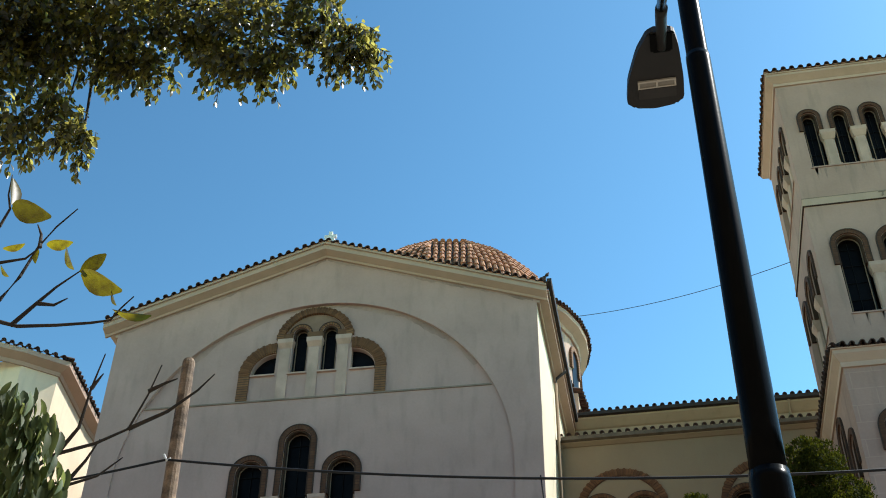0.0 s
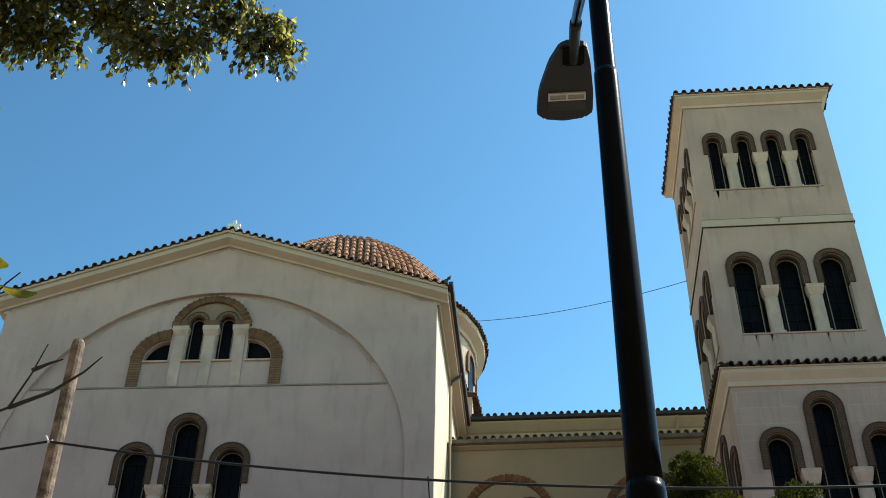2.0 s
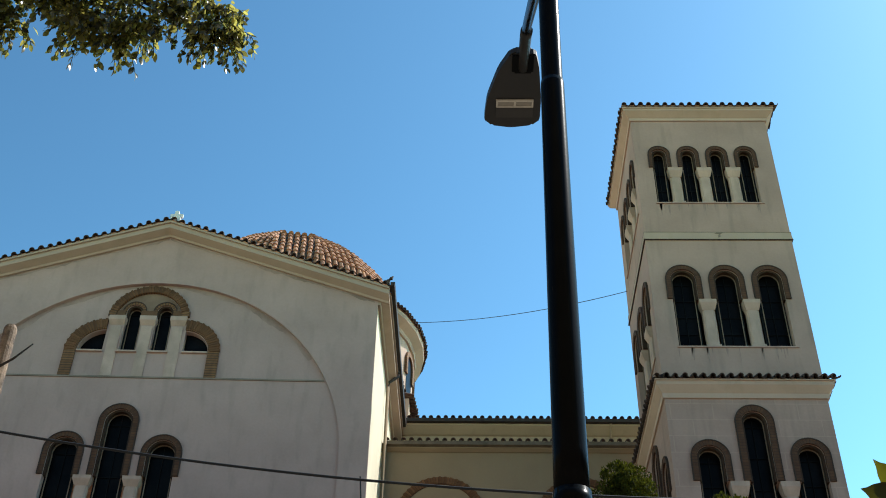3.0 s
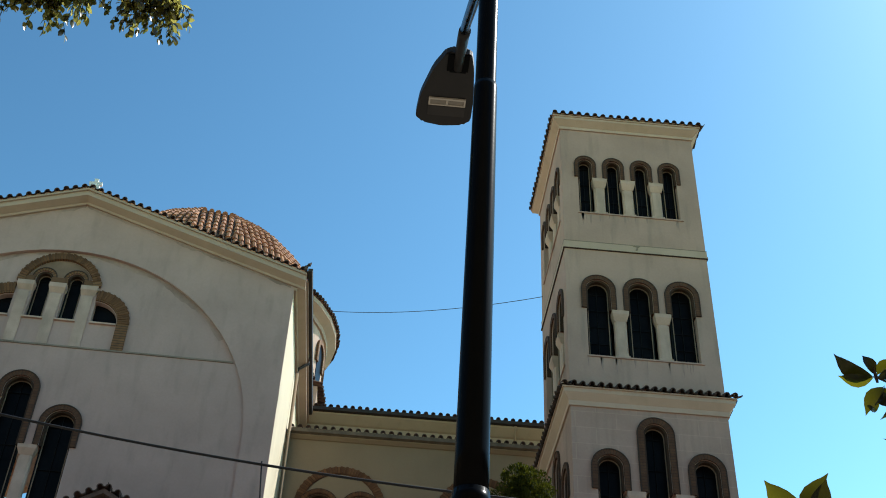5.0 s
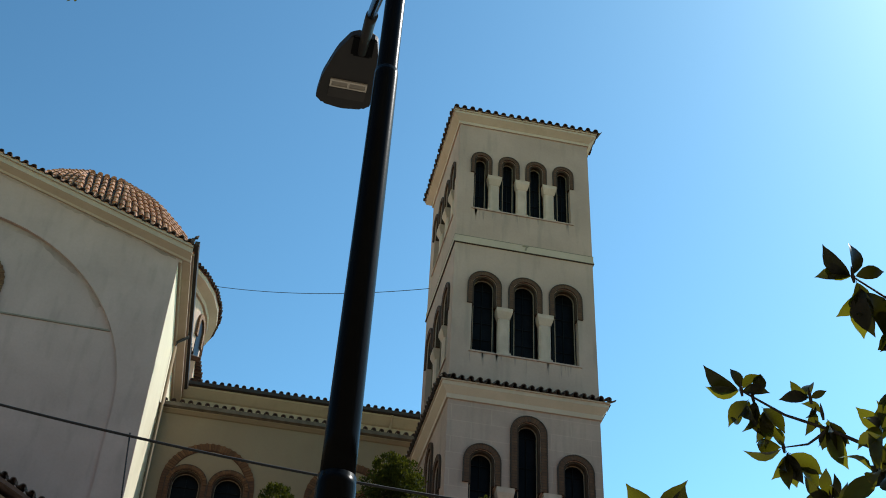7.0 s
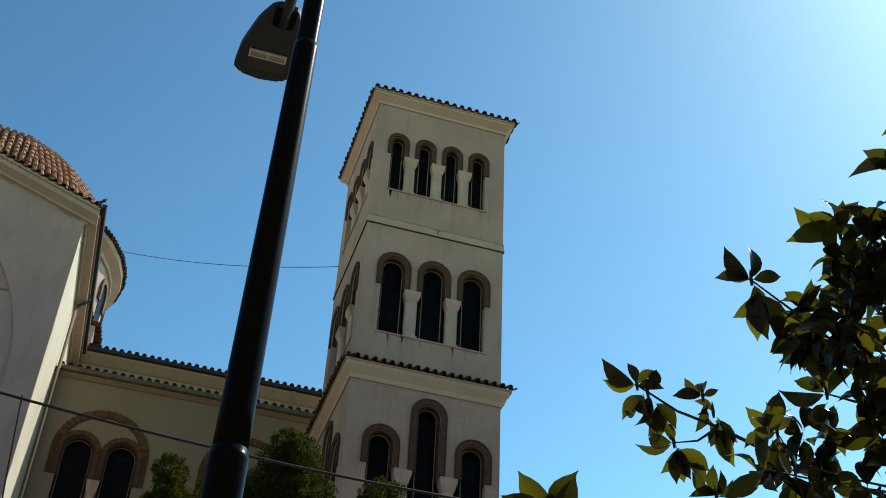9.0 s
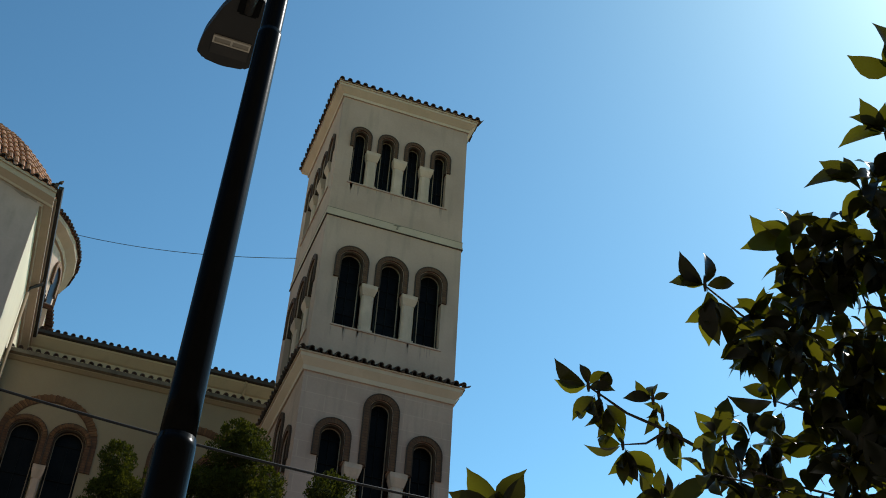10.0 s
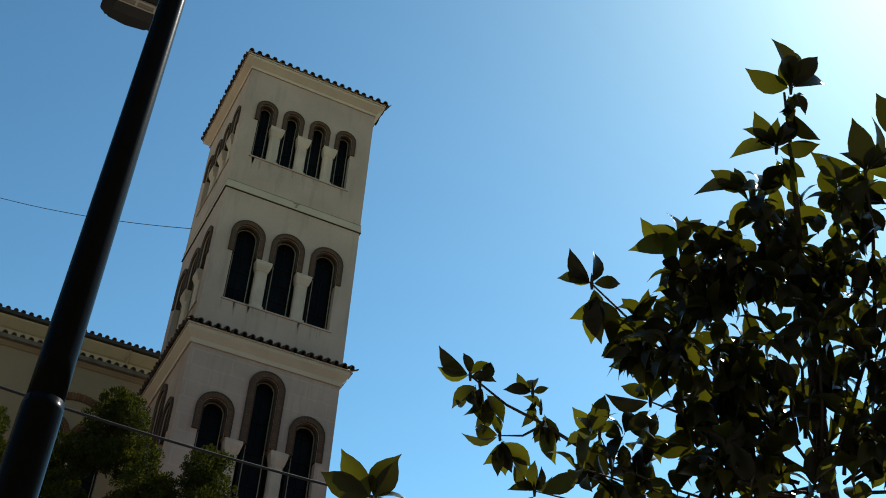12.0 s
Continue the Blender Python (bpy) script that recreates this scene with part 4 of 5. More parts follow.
# ---- street lamp ----
PXL, PYL, LEAN_X = 0.279, 2.85, 0.0104
lamp = empty("street_lamp", "black tapered steel street lamp with a flat LED head", "street lamp", at=(PXL, PYL, 0))


def lathe(bm, prof, cx, cy, n=28):
    rows = [[bm.verts.new((cx + LEAN_X * z + r * math.cos(2 * math.pi * k / n), cy + r * math.sin(2 * math.pi * k / n), z)) for k in range(n)] for r, z in prof]
    for a, b in zip(rows, rows[1:]):
        for k in range(n):
            bm.faces.new((a[k], a[(k + 1) % n], b[(k + 1) % n], b[k]))
    bm.faces.new(rows[0][::-1])
    bm.faces.new(rows[-1])


bm = bmesh.new()
lathe(bm, [(0.16, 0), (0.16, 0.02), (0.08, 0.03), (0.059, 0.5), (0.0556, 3.02), (0.0555, 3.05), (0.053, 3.08)], PXL, PYL)
part("lower_pole", bm, BLACK, lamp, smooth=True)
bm = bmesh.new()
lathe(bm, [(0.0495, 3.06), (0.0492, 3.2), (0.0427, 4.66), (0.0425, 4.69), (0.0415, 4.71)], PXL, PYL)
part("middle_pole", bm, BLACK, lamp, smooth=True)
bm = bmesh.new()
lathe(bm, [(0.0385, 4.69), (0.0385, 4.692), (0.0384, 4.72), (0.0376, 5.5), (0.0375, 5.55), (0.034, 5.6), (0.02, 5.62)], PXL, PYL)
part("upper_pole", bm, BLACK, lamp, smooth=True)
bm = bmesh.new()
tube(bm, [(0.335, PYL, 5.42), (0.337, PYL + 0.6, 5.98), (0.35, PYL + 1.3, 6.62), (0.356, 4.46, 6.893)], 0.027, 14)
part("arm", bm, BLACK, lamp, smooth=True)
bm = bmesh.new()
tube(bm, [(0.357, 4.385, 6.826), (0.356, 4.47, 6.876), (0.353, 4.60, 6.896), (0.349, 4.755, 6.903)], [0.036, 0.035, 0.033, 0.029], 14)
part("spigot", bm, LAMPGREY, lamp, smooth=True)
head = [(0.278, 4.62), (0.425, 4.63), (0.45, 4.75), (0.472, 5.0), (0.472, 5.19), (0.42, 5.225), (0.29, 5.245), (0.17, 5.225), (0.118, 5.185), (0.135, 5.0), (0.20, 4.77)]
for _ in range(2):                      # round the outline off
    head = [p for (x0, y0), (x1, y1) in zip(head, head[1:] + head[:1]) for p in ((x0 * 0.88 + x1 * 0.12, y0 * 0.88 + y1 * 0.12), (x0 * 0.12 + x1 * 0.88, y0 * 0.12 + y1 * 0.88))]
bm = bmesh.new()
prism(bm, head, 6.90, 6.955, lambda u, v, w: (u, v, w))
bmesh.ops.bevel(bm, geom=[e for e in bm.edges if abs(e.verts[0].co.z - e.verts[1].co.z) < 1e-5], offset=0.008, segments=2, affect="EDGES")
housing = part("housing", bm, LAMPGREY, lamp)
bm = bmesh.new()
box(bm, 0.193, 0.425, 5.068, 5.15, 6.893, 6.905)
part("driver_cover", bm, COVERGREY, housing)
# flat black strips that paint the dark of a notch round the spigot
bm = bmesh.new()
box(bm, 0.283, 0.322, 4.635, 4.765, 6.890, 6.905)
box(bm, 0.376, 0.413, 4.635, 4.765, 6.890, 6.905)
box(bm, 0.300, 0.400, 4.752, 4.775, 6.889, 6.905)
part("recess_shade_strips", bm, BLACK, housing)
bm = bmesh.new()
for x0, x1 in ((0.193, 0.425),):
    box(bm, x0, x1, 4.998, 5.012, 6.889, 6.905)
    box(bm, x0, x1, 5.050, 5.060, 6.889, 6.905)
for x0, x1 in ((0.193, 0.204), (0.302, 0.316), (0.414, 0.425)):
    box(bm, x0, x1, 5.0121, 5.0499, 6.889, 6.905)
part("led_bezel", bm, LENSGREY, housing, "pale LED bezel")
bm = bmesh.new()
box(bm, 0.205, 0.301, 5.013, 5.049, 6.893, 6.905)
box(bm, 0.317, 0.413, 5.013, 5.049, 6.893, 6.905)
part("led_panel", bm, OPTIC, housing, "grey LED optic window")

# ---- wooden utility post and cables ----
post = empty("wooden_post", "weathered round wooden utility post with a cable hook", "post", at=(-4.66, 9.6, 0))
bm = bmesh.new()
tube(bm, [(-4.44, 9.6, 0), (-4.55, 9.6, 4), (-4.66, 9.6, 8.38), (-4.665, 9.6, 8.42)], [0.10, 0.085, 0.068, 0.055], 14)
part("shaft", bm, WOOD, post)
bm = bmesh.new()
tube(bm, [(-4.70, 9.50, 7.24), (-4.66, 9.5, 7.17), (-4.62, 9.5, 7.19)], 0.013, 8)
part("hook", bm, STONE, post)


def sagging(a, b, sag, n=24):
    a, b = Vector(a), Vector(b)
    return [a.lerp(b, i / n) - Vector((0, 0, sag * 4 * (i / n) * (1 - i / n))) for i in range(n + 1)]


bm = bmesh.new()
tube(bm, sagging((-4.66, 9.5, 7.18), (10.5, 9.5, 7.2), 0.72, 40), 0.013, 6)
tube(bm, sagging((-14.0, 9.5, 6.4), (-4.66, 9.5, 7.18), 0.15, 20), 0.013, 6)
tagged(part("overhead_cable", bm, CABLE), "black overhead cable sagging from the wooden post", "cable")
bm = bmesh.new()
tube(bm, [(-0.97, 9.5, 6.685), (-0.95, 9.5, 6.45), (-0.90, 9.52, 5.9), (-0.75, 9.6, 4.5)], 0.008, 6)
tagged(part("drop_wire", bm, CABLE), "thin dark wire hanging from the overhead cable", "cable")
bm = bmesh.new()
tube(bm, sagging((-2.3, 40, 30.3), (5.38, 31.5, 25.55), 0.3, 24), 0.013, 5)
tagged(part("dome_wire", bm, CABLE), "thin dark wire strung from dome to tower", "cable")


# ---- plants ----
def leaf_verts(length, width, curl=0.15, fold=0.12, seg=4):
    """A pointed leaf along +y, folded along its rib and bowed; returns verts and faces."""
    v, f = [], []
    for i in range(seg + 1):
        t = i / seg
        w = width / 2 * (math.sin(math.pi * min(1, t * 0.94 + 0.03)) ** 0.8) * (1 - 0.25 * t)
        z = -curl * length * t * t
        v += [(-w, t * length, z + fold * w), (0, t * length, z), (w, t * length, z + fold * w)]
    for i in range(seg):
        a = 3 * i
        f += [(a, a + 1, a + 4, a + 3), (a + 1, a + 2, a + 5, a + 4)]
    return np.array(v), f


def broad_leaf(length, width, curl, fold):
    """A magnolia leaf along +y: short stalk, broad blade, drawn-out tip that bends back."""
    v, f = [], []
    outline = ((0, 0.035), (0.08, 0.045), (0.17, 0.42), (0.32, 0.84), (0.50, 1.0), (0.67, 0.90), (0.81, 0.58), (0.91, 0.22), (1.0, 0.015))
    for t, share in outline:
        w = width / 2 * share
        z = length * (0.10 * math.sin(math.pi * t) - curl * t ** 3)
        v += [(-w, t * length, z + fold * w), (0, t * length, z), (w, t * length, z + fold * w)]
    for i in range(len(outline) - 1):
        a = 3 * i
        f += [(a, a + 1, a + 4, a + 3), (a + 1, a + 2, a + 5, a + 4)]
    return np.array(v), f


def leaves_mesh(name, template, poses, mat):
    """Many leaves in one mesh."""
    tv, tf = template
    verts, faces = [], []
    for m in poses:
        a = np.array(m)
        base = len(verts)
        verts += (tv @ a[:3, :3].T + a[:3, 3]).tolist()
        faces += [tuple(base + i for i in q) for q in tf]
    me = bpy.data.meshes.new(name)
    me.from_pydata(verts, [], faces)
    me.materials.append(mat)
    for p in me.polygons:
        p.use_smooth = True
    return me


def under(name, me, parent, label="", kind=""):
    ob = new(name, me)
    ob.parent = parent
    ob.matrix_parent_inverse = parent.matrix_basis.inverted()
    return tagged(ob, label, kind=kind)


def toward(p, d, roll=0.0, size=1.0):
    """Pose of a leaf at p that points along d."""
    y = Vector(d).normalized()
    x = y.cross(Vector((0, 0, 1)))
    x = x.normalized() if x.length > 1e-3 else Vector((1, 0, 0))
    z = x.cross(y)
    m = Matrix((x, y, z)).transposed().to_4x4()
    return Matrix.Translation(p) @ m @ Matrix.Rotation(roll, 4, "Y") @ Matrix.Scale(size, 4)


rnd = random.Random(11)


def in_ball(shell=0.55):
    while True:
        d = Vector((rnd.uniform(-1, 1), rnd.uniform(-1, 1), rnd.uniform(-1, 1)))
        if 0.05 < d.length < 1:
            return d.normalized() * (shell + (1 - shell) * rnd.random()) if rnd.random() < 0.7 else d


def whorl(p, axis, up, hang, size):
    """A magnolia shoot's end: upright leaves round the bud and old leaves that hang below it."""
    axis = Vector(axis).normalized()
    side_v = axis.cross(Vector((0.3, 0.2, 0.9))).normalized()
    out, start = [], rnd.random()
    for k in range(up):
        turn = Matrix.Rotation(2 * math.pi * (start + k / up + rnd.uniform(-0.09, 0.09)), 3, axis)
        spread = rnd.uniform(0.5, 1.45)
        d = axis * math.cos(spread) + (turn @ side_v) * math.sin(spread)
        out.append(toward(Vector(p) - axis * 0.008 * k, d, rnd.uniform(-1.2, 1.2), size * rnd.uniform(0.7, 1.15)))
    for k in range(hang):
        d = Vector((rnd.uniform(-0.75, 0.75), rnd.uniform(-0.75, 0.75), -rnd.uniform(0.6, 1.2)))
        out.append(toward(Vector(p) - axis * rnd.uniform(0.01, 0.07), d, rnd.uniform(-1.4, 1.4), size * rnd.uniform(0.7, 1.05)))
    return out


# large magnolia beside the camera
magnolia = empty("magnolia_tree", "evergreen magnolia with large glossy dark leaves", "tree", at=(3.0, 2.8, 0))
MAG = broad_leaf(0.152, 0.069, 0.16, 0.32)
TRUNK = [(3.0, 2.8, 0), (2.95, 2.75, 1.4), (2.8, 2.62, 2.6), (2.6, 2.42, 3.3), (2.42, 2.22, 3.8), (2.26, 2.02, 4.15), (2.15, 1.9, 4.34)]
bm = bmesh.new()
tube(bm, TRUNK, [0.10, 0.08, 0.05, 0.028, 0.015, 0.008, 0.004], 10)
part("trunk", bm, BARK, magnolia)
STREET_R, STREET_U, STREET_F = Vector((0.887, -0.458, 0.056)), Vector((-0.321, -0.524, 0.789)), Vector((0.332, 0.718, 0.612))
LEAF_JOBS = []


def facing(p, d, normal, size=1.0):
    """Pose of a leaf at p that points along d and turns its face to normal."""
    y = Vector(d).normalized()
    x = y.cross(Vector(normal)).normalized()
    return Matrix.Translation(p) @ Matrix((x, y, x.cross(y))).transposed().to_4x4() @ Matrix.Scale(size, 4)


def spray(p, *leaves):
    """Leaves round a shoot's end: each with its turn in the plane that faces the street (degrees) and its size."""
    for turn, size in leaves:
        d = STREET_R * math.cos(radians(turn)) + STREET_U * math.sin(radians(turn)) + STREET_F * rnd.uniform(-0.45, 0.45)
        low = 0.0
        if -165 < turn < -15:                # older leaves sit lower on the shoot and hang
            d, low = d - Vector((0, 0, 0.55)), rnd.uniform(0.01, 0.055)
        tilt = Matrix.Rotation(rnd.choice((-1, 1)) * rnd.uniform(0.2, 1.0), 3, d.normalized()) @ -STREET_F
        LEAF_JOBS.append((magnolia, facing(Vector(p) - STREET_U * low + STREET_R * low * 0.6, d, tilt, min(size, 1.2) * 0.98)))
    bm = bmesh.new()
    tip = Vector(p) + STREET_U * 0.022
    tube(bm, [Vector(p) - STREET_U * 0.02, p, tip, tip + STREET_U * 0.016], [0.004, 0.0065, 0.0045, 0.001], 6)
    part("bud", bm, BARK, magnolia)
    for m in whorl(p, STREET_U, 1, 2, 0.72):
        LEAF_JOBS.append((magnolia, m))


def shoot_branch(path, thick=0.010):
    bm = bmesh.new()
    n = len(path) - 1
    tube(bm, path, [thick * (1 - 0.65 * i / n) for i in range(n + 1)], 7)
    part("branch", bm, BARK, magnolia)


shoot_branch([(2.6, 2.42, 3.3), (2.4, 2.75, 3.28), (2.16, 2.95, 3.46), (1.97, 3.08, 3.63), (1.85, 3.14, 3.70), (1.72, 3.18, 3.80)])
shoot_branch([(1.97, 3.08, 3.63), (1.93, 3.16, 3.61), (1.87, 3.22, 3.62)], 0.006)
shoot_branch([(2.4, 2.75, 3.28), (2.15, 3.0, 3.33), (1.98, 3.16, 3.41)], 0.006)
shoot_branch([(2.16, 2.95, 3.46), (2.15, 2.96, 3.52), (2.12, 2.96, 3.58)], 0.005)
shoot_branch([(2.6, 2.42, 3.3), (2.35, 2.62, 3.55), (2.15, 2.66, 3.80), (1.93, 2.70, 3.99)], 0.009)
shoot_branch([(2.35, 2.62, 3.55), (2.27, 2.72, 3.60), (2.21, 2.78, 3.65), (2.15, 2.74, 3.75)], 0.006)
shoot_branch([(2.42, 2.22, 3.8), (2.28, 2.34, 3.95), (2.11, 2.43, 4.04)], 0.007)
shoot_branch([(2.42, 2.22, 3.8), (2.28, 2.18, 3.98), (2.18, 2.14, 4.11)], 0.007)
shoot_branch([(2.6, 2.42, 3.3), (2.58, 2.1, 3.7), (2.46, 1.93, 3.93), (2.36, 1.83, 4.04), (2.39, 1.71, 4.09)], 0.008)
spray((2.15, 1.87, 4.33), (105, 1.15), (83, 1.0), (51, 0.95), (162, 1.07), (15, 1.0), (-152, 0.52), (-41, 0.55), (86, 0.72), (109, 0.68))
spray((2.17, 1.91, 4.29), (-136, 0.52), (-32, 0.9))
spray((2.19, 2.01, 4.20), (128, 0.95), (145, 0.84), (-175, 1.08), (-133, 1.0), (57, 0.82), (2, 0.9), (-25, 0.7), (97, 0.67), (-69, 0.84))
spray((2.36, 1.83, 4.04), (111, 1.17), (161, 1.2), (77, 1.15), (136, 0.65), (38, 0.98), (-8, 0.7), (-156, 0.8))
spray((2.39, 1.71, 4.09), (118, 1.06), (83, 0.92), (-164, 0.5))
spray((2.18, 2.14, 4.11), (152, 0.97), (176, 1.2), (-155, 0.88), (124, 0.66), (-121, 0.71), (18, 0.77), (-37, 0.61), (-76, 0.76))
spray((2.11, 2.43, 4.04), (146, 1.2), (99, 0.97), (143, 0.95), (178, 1.2), (-162, 0.9), (-136, 1.1), (-120, 1.2), (80, 0.74), (57, 0.94), (131, 0.7), (-49, 0.7), (-107, 1.07))
spray((1.93, 2.70, 3.99), (127, 0.97), (78, 0.85), (166, 0.82), (2, 0.72), (-158, 0.86), (127, 0.65), (-109, 1.1), (-84, 0.85), (-90, 1.2), (-69, 1.2))
spray((1.72, 3.18, 3.80), (142, 1.05), (103, 0.6), (169, 0.82), (-163, 0.84), (-133, 0.5), (-7, 0.66))
spray((1.76, 3.18, 3.78), (-131, 0.8), (-90, 0.84), (-107, 0.65), (-37, 0.8), (-62, 0.65), (-115, 0.8))
spray((1.87, 3.22, 3.62), (-178, 0.93), (-145, 0.75), (112, 0.66), (-20, 0.91), (-89, 0.78), (-47, 0.95), (-68, 0.84))
spray((1.91, 3.06, 3.73), (134, 0.62), (170, 0.7), (20, 0.4), (-147, 0.4))
spray((1.95, 3.07, 3.68), (-47, 0.55), (-84, 1.0), (-110, 0.5), (-133, 0.64), (-68, 0.9), (-76, 0.8))
spray((1.98, 3.16, 3.41), (135, 0.76), (92, 0.7), (28, 0.6), (149, 0.5), (173, 0.63), (-41, 0.5), (70, 0.6))
spray((2.12, 2.96, 3.58), (137, 0.88), (102, 0.77), (31, 0.6), (-175, 0.78), (-143, 0.7), (-125, 0.55))
spray((2.16, 2.95, 3.44), (-174, 1.15), (169, 1.0), (-127, 0.75), (5, 0.6), (142, 1.1), (127, 0.85))
spray((2.21, 2.78, 3.65), (175, 1.1), (149, 0.8), (-141, 0.75), (79, 0.6), (-115, 0.7))
spray((2.15, 2.74, 3.75), (178, 0.75), (145, 0.55), (-151, 0.5), (84, 0.65), (78, 0.92))
# added leaf and branch standing in for an unidentified straight dark edge
LEAF_JOBS.append((magnolia, toward((1.715, 1.10, 3.905), (0.60, 0.37, -0.71), 0.3, 1.3)))
shoot_branch([(2.58, 1.87, 3.8), (2.45, 1.5, 4.1), (2.1, 1.2, 4.16), (1.85, 1.08, 4.06), (1.715, 1.10, 3.91)], 0.007)
CROWN = [(2.16, 2.38, 3.90, 0.15), (2.25, 2.22, 3.97, 0.19), (2.41, 2.08, 3.95, 0.25), (2.18, 2.47, 3.60, 0.20), (2.37, 2.28, 3.64, 0.26), (2.52, 2.13, 3.66, 0.26),
         (2.01, 2.72, 3.32, 0.14), (2.14, 2.62, 3.78, 0.13), (2.24, 2.48, 3.30, 0.23), (2.46, 2.30, 3.26, 0.21), (2.58, 2.13, 3.32, 0.18), (2.58, 1.87, 3.80, 0.27), (2.62, 2.0, 3.5, 0.14), (2.32, 2.42, 3.42, 0.16)]
inner = []
for x, y, z, r in CROWN:
    for k in range(int((10 + 118 * r * r) * (1.0 if x < 2.4 else 0.95 if z > 3.7 else 0.62) * (0.72 if z < 3.5 else 1.0))):
        d = in_ball(0.4)
        inner += whorl(Vector((x, y, z)) + d * r, d + Vector((0, 0, 0.6)), 4, 4, 0.83)
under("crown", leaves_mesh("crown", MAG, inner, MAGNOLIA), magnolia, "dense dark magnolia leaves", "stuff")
bm = bmesh.new()
for x, y, z, r in CROWN:
    for k in range(2):
        a, b = Vector((x, y, z)) + in_ball() * r * 0.7, Vector((2.55, 2.4, 3.2))
        bend = Vector((rnd.uniform(-0.06, 0.06), rnd.uniform(-0.06, 0.06), -0.05))
        tube(bm, [a, a.lerp(b, 0.2) + bend * 0.6, a.lerp(b, 0.45) + bend, a.lerp(b, 0.75)], [0.0025, 0.0035, 0.005, 0.007], 5)
tagged(part("twig_mass", bm, BARK, magnolia), kind="stuff")

# low magnolia shoot in front
shoot = empty("magnolia_shoot", "young magnolia shoot with a few upright green leaves", "plant", at=(1.3, 2.9, 0))
bm = bmesh.new()
tube(bm, [(1.32, 2.92, 0), (1.30, 2.9, 1.5), (1.26, 2.84, 2.9), (1.25, 2.83, 3.04)], [0.02, 0.014, 0.007, 0.004], 8)
part("stem", bm, BARK, shoot)
for d, roll, sz in (((-0.92, 0.15, 0.28), 1.2, 1.1), ((-0.64, 0.1, 0.75), 1.35, 1.1), ((-0.05, 0.3, 0.6), 1.0, 0.75), ((0.36, 0.05, 0.95), -1.3, 1.12), ((0.25, -0.15, 0.55), -1.45, 0.9), ((0.75, -0.2, 0.1), 0.6, 0.8)):
    LEAF_JOBS.append((shoot, toward((1.25, 2.83, 3.05), d, roll, sz)))
for d in ((-0.4, 0.2, 0.6), (0.5, 0.1, 0.5)):
    LEAF_JOBS.append((shoot, toward((1.44, 2.77, 2.99), d, 0.2, 0.7)))

# broad-leaved tree overhead
tree = empty("broadleaf_tree", "overhanging broad-leaved tree, thick green foliage, sunlit edges", "tree", at=(-7.2, 4.2, 0))
bm = bmesh.new()
tube(bm, [(-7.2, 4.2, 0), (-7.15, 4.3, 3), (-6.9, 4.8, 6.5), (-6.7, 5.8, 9.6), (-6.1, 6.7, 11.3), (-5.5, 7.2, 12.1)], [0.22, 0.19, 0.16, 0.12, 0.09, 0.07], 12)
part("trunk", bm, BARK, tree)
CLUMPS = [(-5.38, 7.6, 9.90, 0.24), (-6.02, 7.5, 9.98, 0.32), (-5.62, 7.5, 10.26, 0.30), (-5.05, 7.5, 10.80, 0.26), (-4.65, 7.5, 10.74, 0.26), (-4.22, 7.5, 11.0, 0.24), (-3.87, 7.5, 10.66, 0.27),
          (-3.54, 7.55, 10.58, 0.27), (-3.27, 7.6, 10.72, 0.20), (-2.95, 7.55, 10.92, 0.17), (-2.64, 7.6, 10.66, 0.20), (-2.37, 7.6, 10.62, 0.19), (-2.47, 7.6, 10.88, 0.20),
          (-3.55, 7.4, 11.12, 0.50), (-4.2, 7.3, 11.36, 0.55), (-4.9, 7.2, 11.2, 0.58), (-5.6, 7.1, 11.0, 0.68), (-6.25, 7.0, 10.6, 0.75), (-2.88, 7.4, 11.28, 0.36),
          # large clumps, mostly out of view, added to shade the crown below
          (-5.2, 6.7, 12.2, 1.2), (-6.6, 6.4, 11.8, 1.2), (-6.0, 6.9, 11.2, 0.8)]
LEAF_B = leaf_verts(0.092, 0.060, 0.2, 0.2, 3)


def hanging_spray(p, d, length, count, size):
    """Poses of leaves set alternately along a short drooping twig, with its points for the twig itself."""
    line, q, d = [Vector(p)], Vector(p), Vector(d).normalized()
    out = []
    for k in range(count):
        d = (d + Vector((0, 0, -0.22))).normalized()
        q = q + d * length / count
        line.append(q.copy())
        across = d.cross(Vector((rnd.uniform(-0.4, 0.4), rnd.uniform(-1, 1), 0.2))).normalized() * (1 if k % 2 else -1)
        out.append(toward(q, d * 0.6 + across * rnd.uniform(0.5, 1.0) + Vector((0, 0, -0.35)), rnd.uniform(-1.3, 1.3), size * rnd.uniform(0.75, 1.15)))
    out.append(toward(q, d, rnd.uniform(-1, 1), size))
    return out, line


poses, SPRIGS = [], bmesh.new()
for x, y, z, r in CLUMPS:
    c = Vector((x, y, z))
    for k in range(int(70 + 2300 * r * r)):
        d = in_ball(0.45)
        p = c + Vector((d.x, d.y, d.z * 0.9)) * r * rnd.uniform(0.6, 1.0)
        poses.append(toward(p, (rnd.uniform(-1, 1) + d.x * 0.5, rnd.uniform(-1, 1), rnd.uniform(-1.5, 0.35)), rnd.uniform(-1.5, 1.5), rnd.uniform(0.65, 1.15)))
    if r > 0.8:
        continue
    for k in range(int(12 + 90 * r * r)):
        d = in_ball(0.9)
        d.z = -abs(d.z) * 0.8 + 0.15
        leaves, line = hanging_spray(c + d * r * 0.75, d + Vector((0, 0, -0.3)), rnd.uniform(0.16, 0.30), rnd.randint(5, 8), rnd.uniform(0.85, 1.1))
        poses += leaves
        tube(SPRIGS, line, 0.004, 4)
tagged(part("twig_mass", SPRIGS, BARK, tree), kind="stuff")
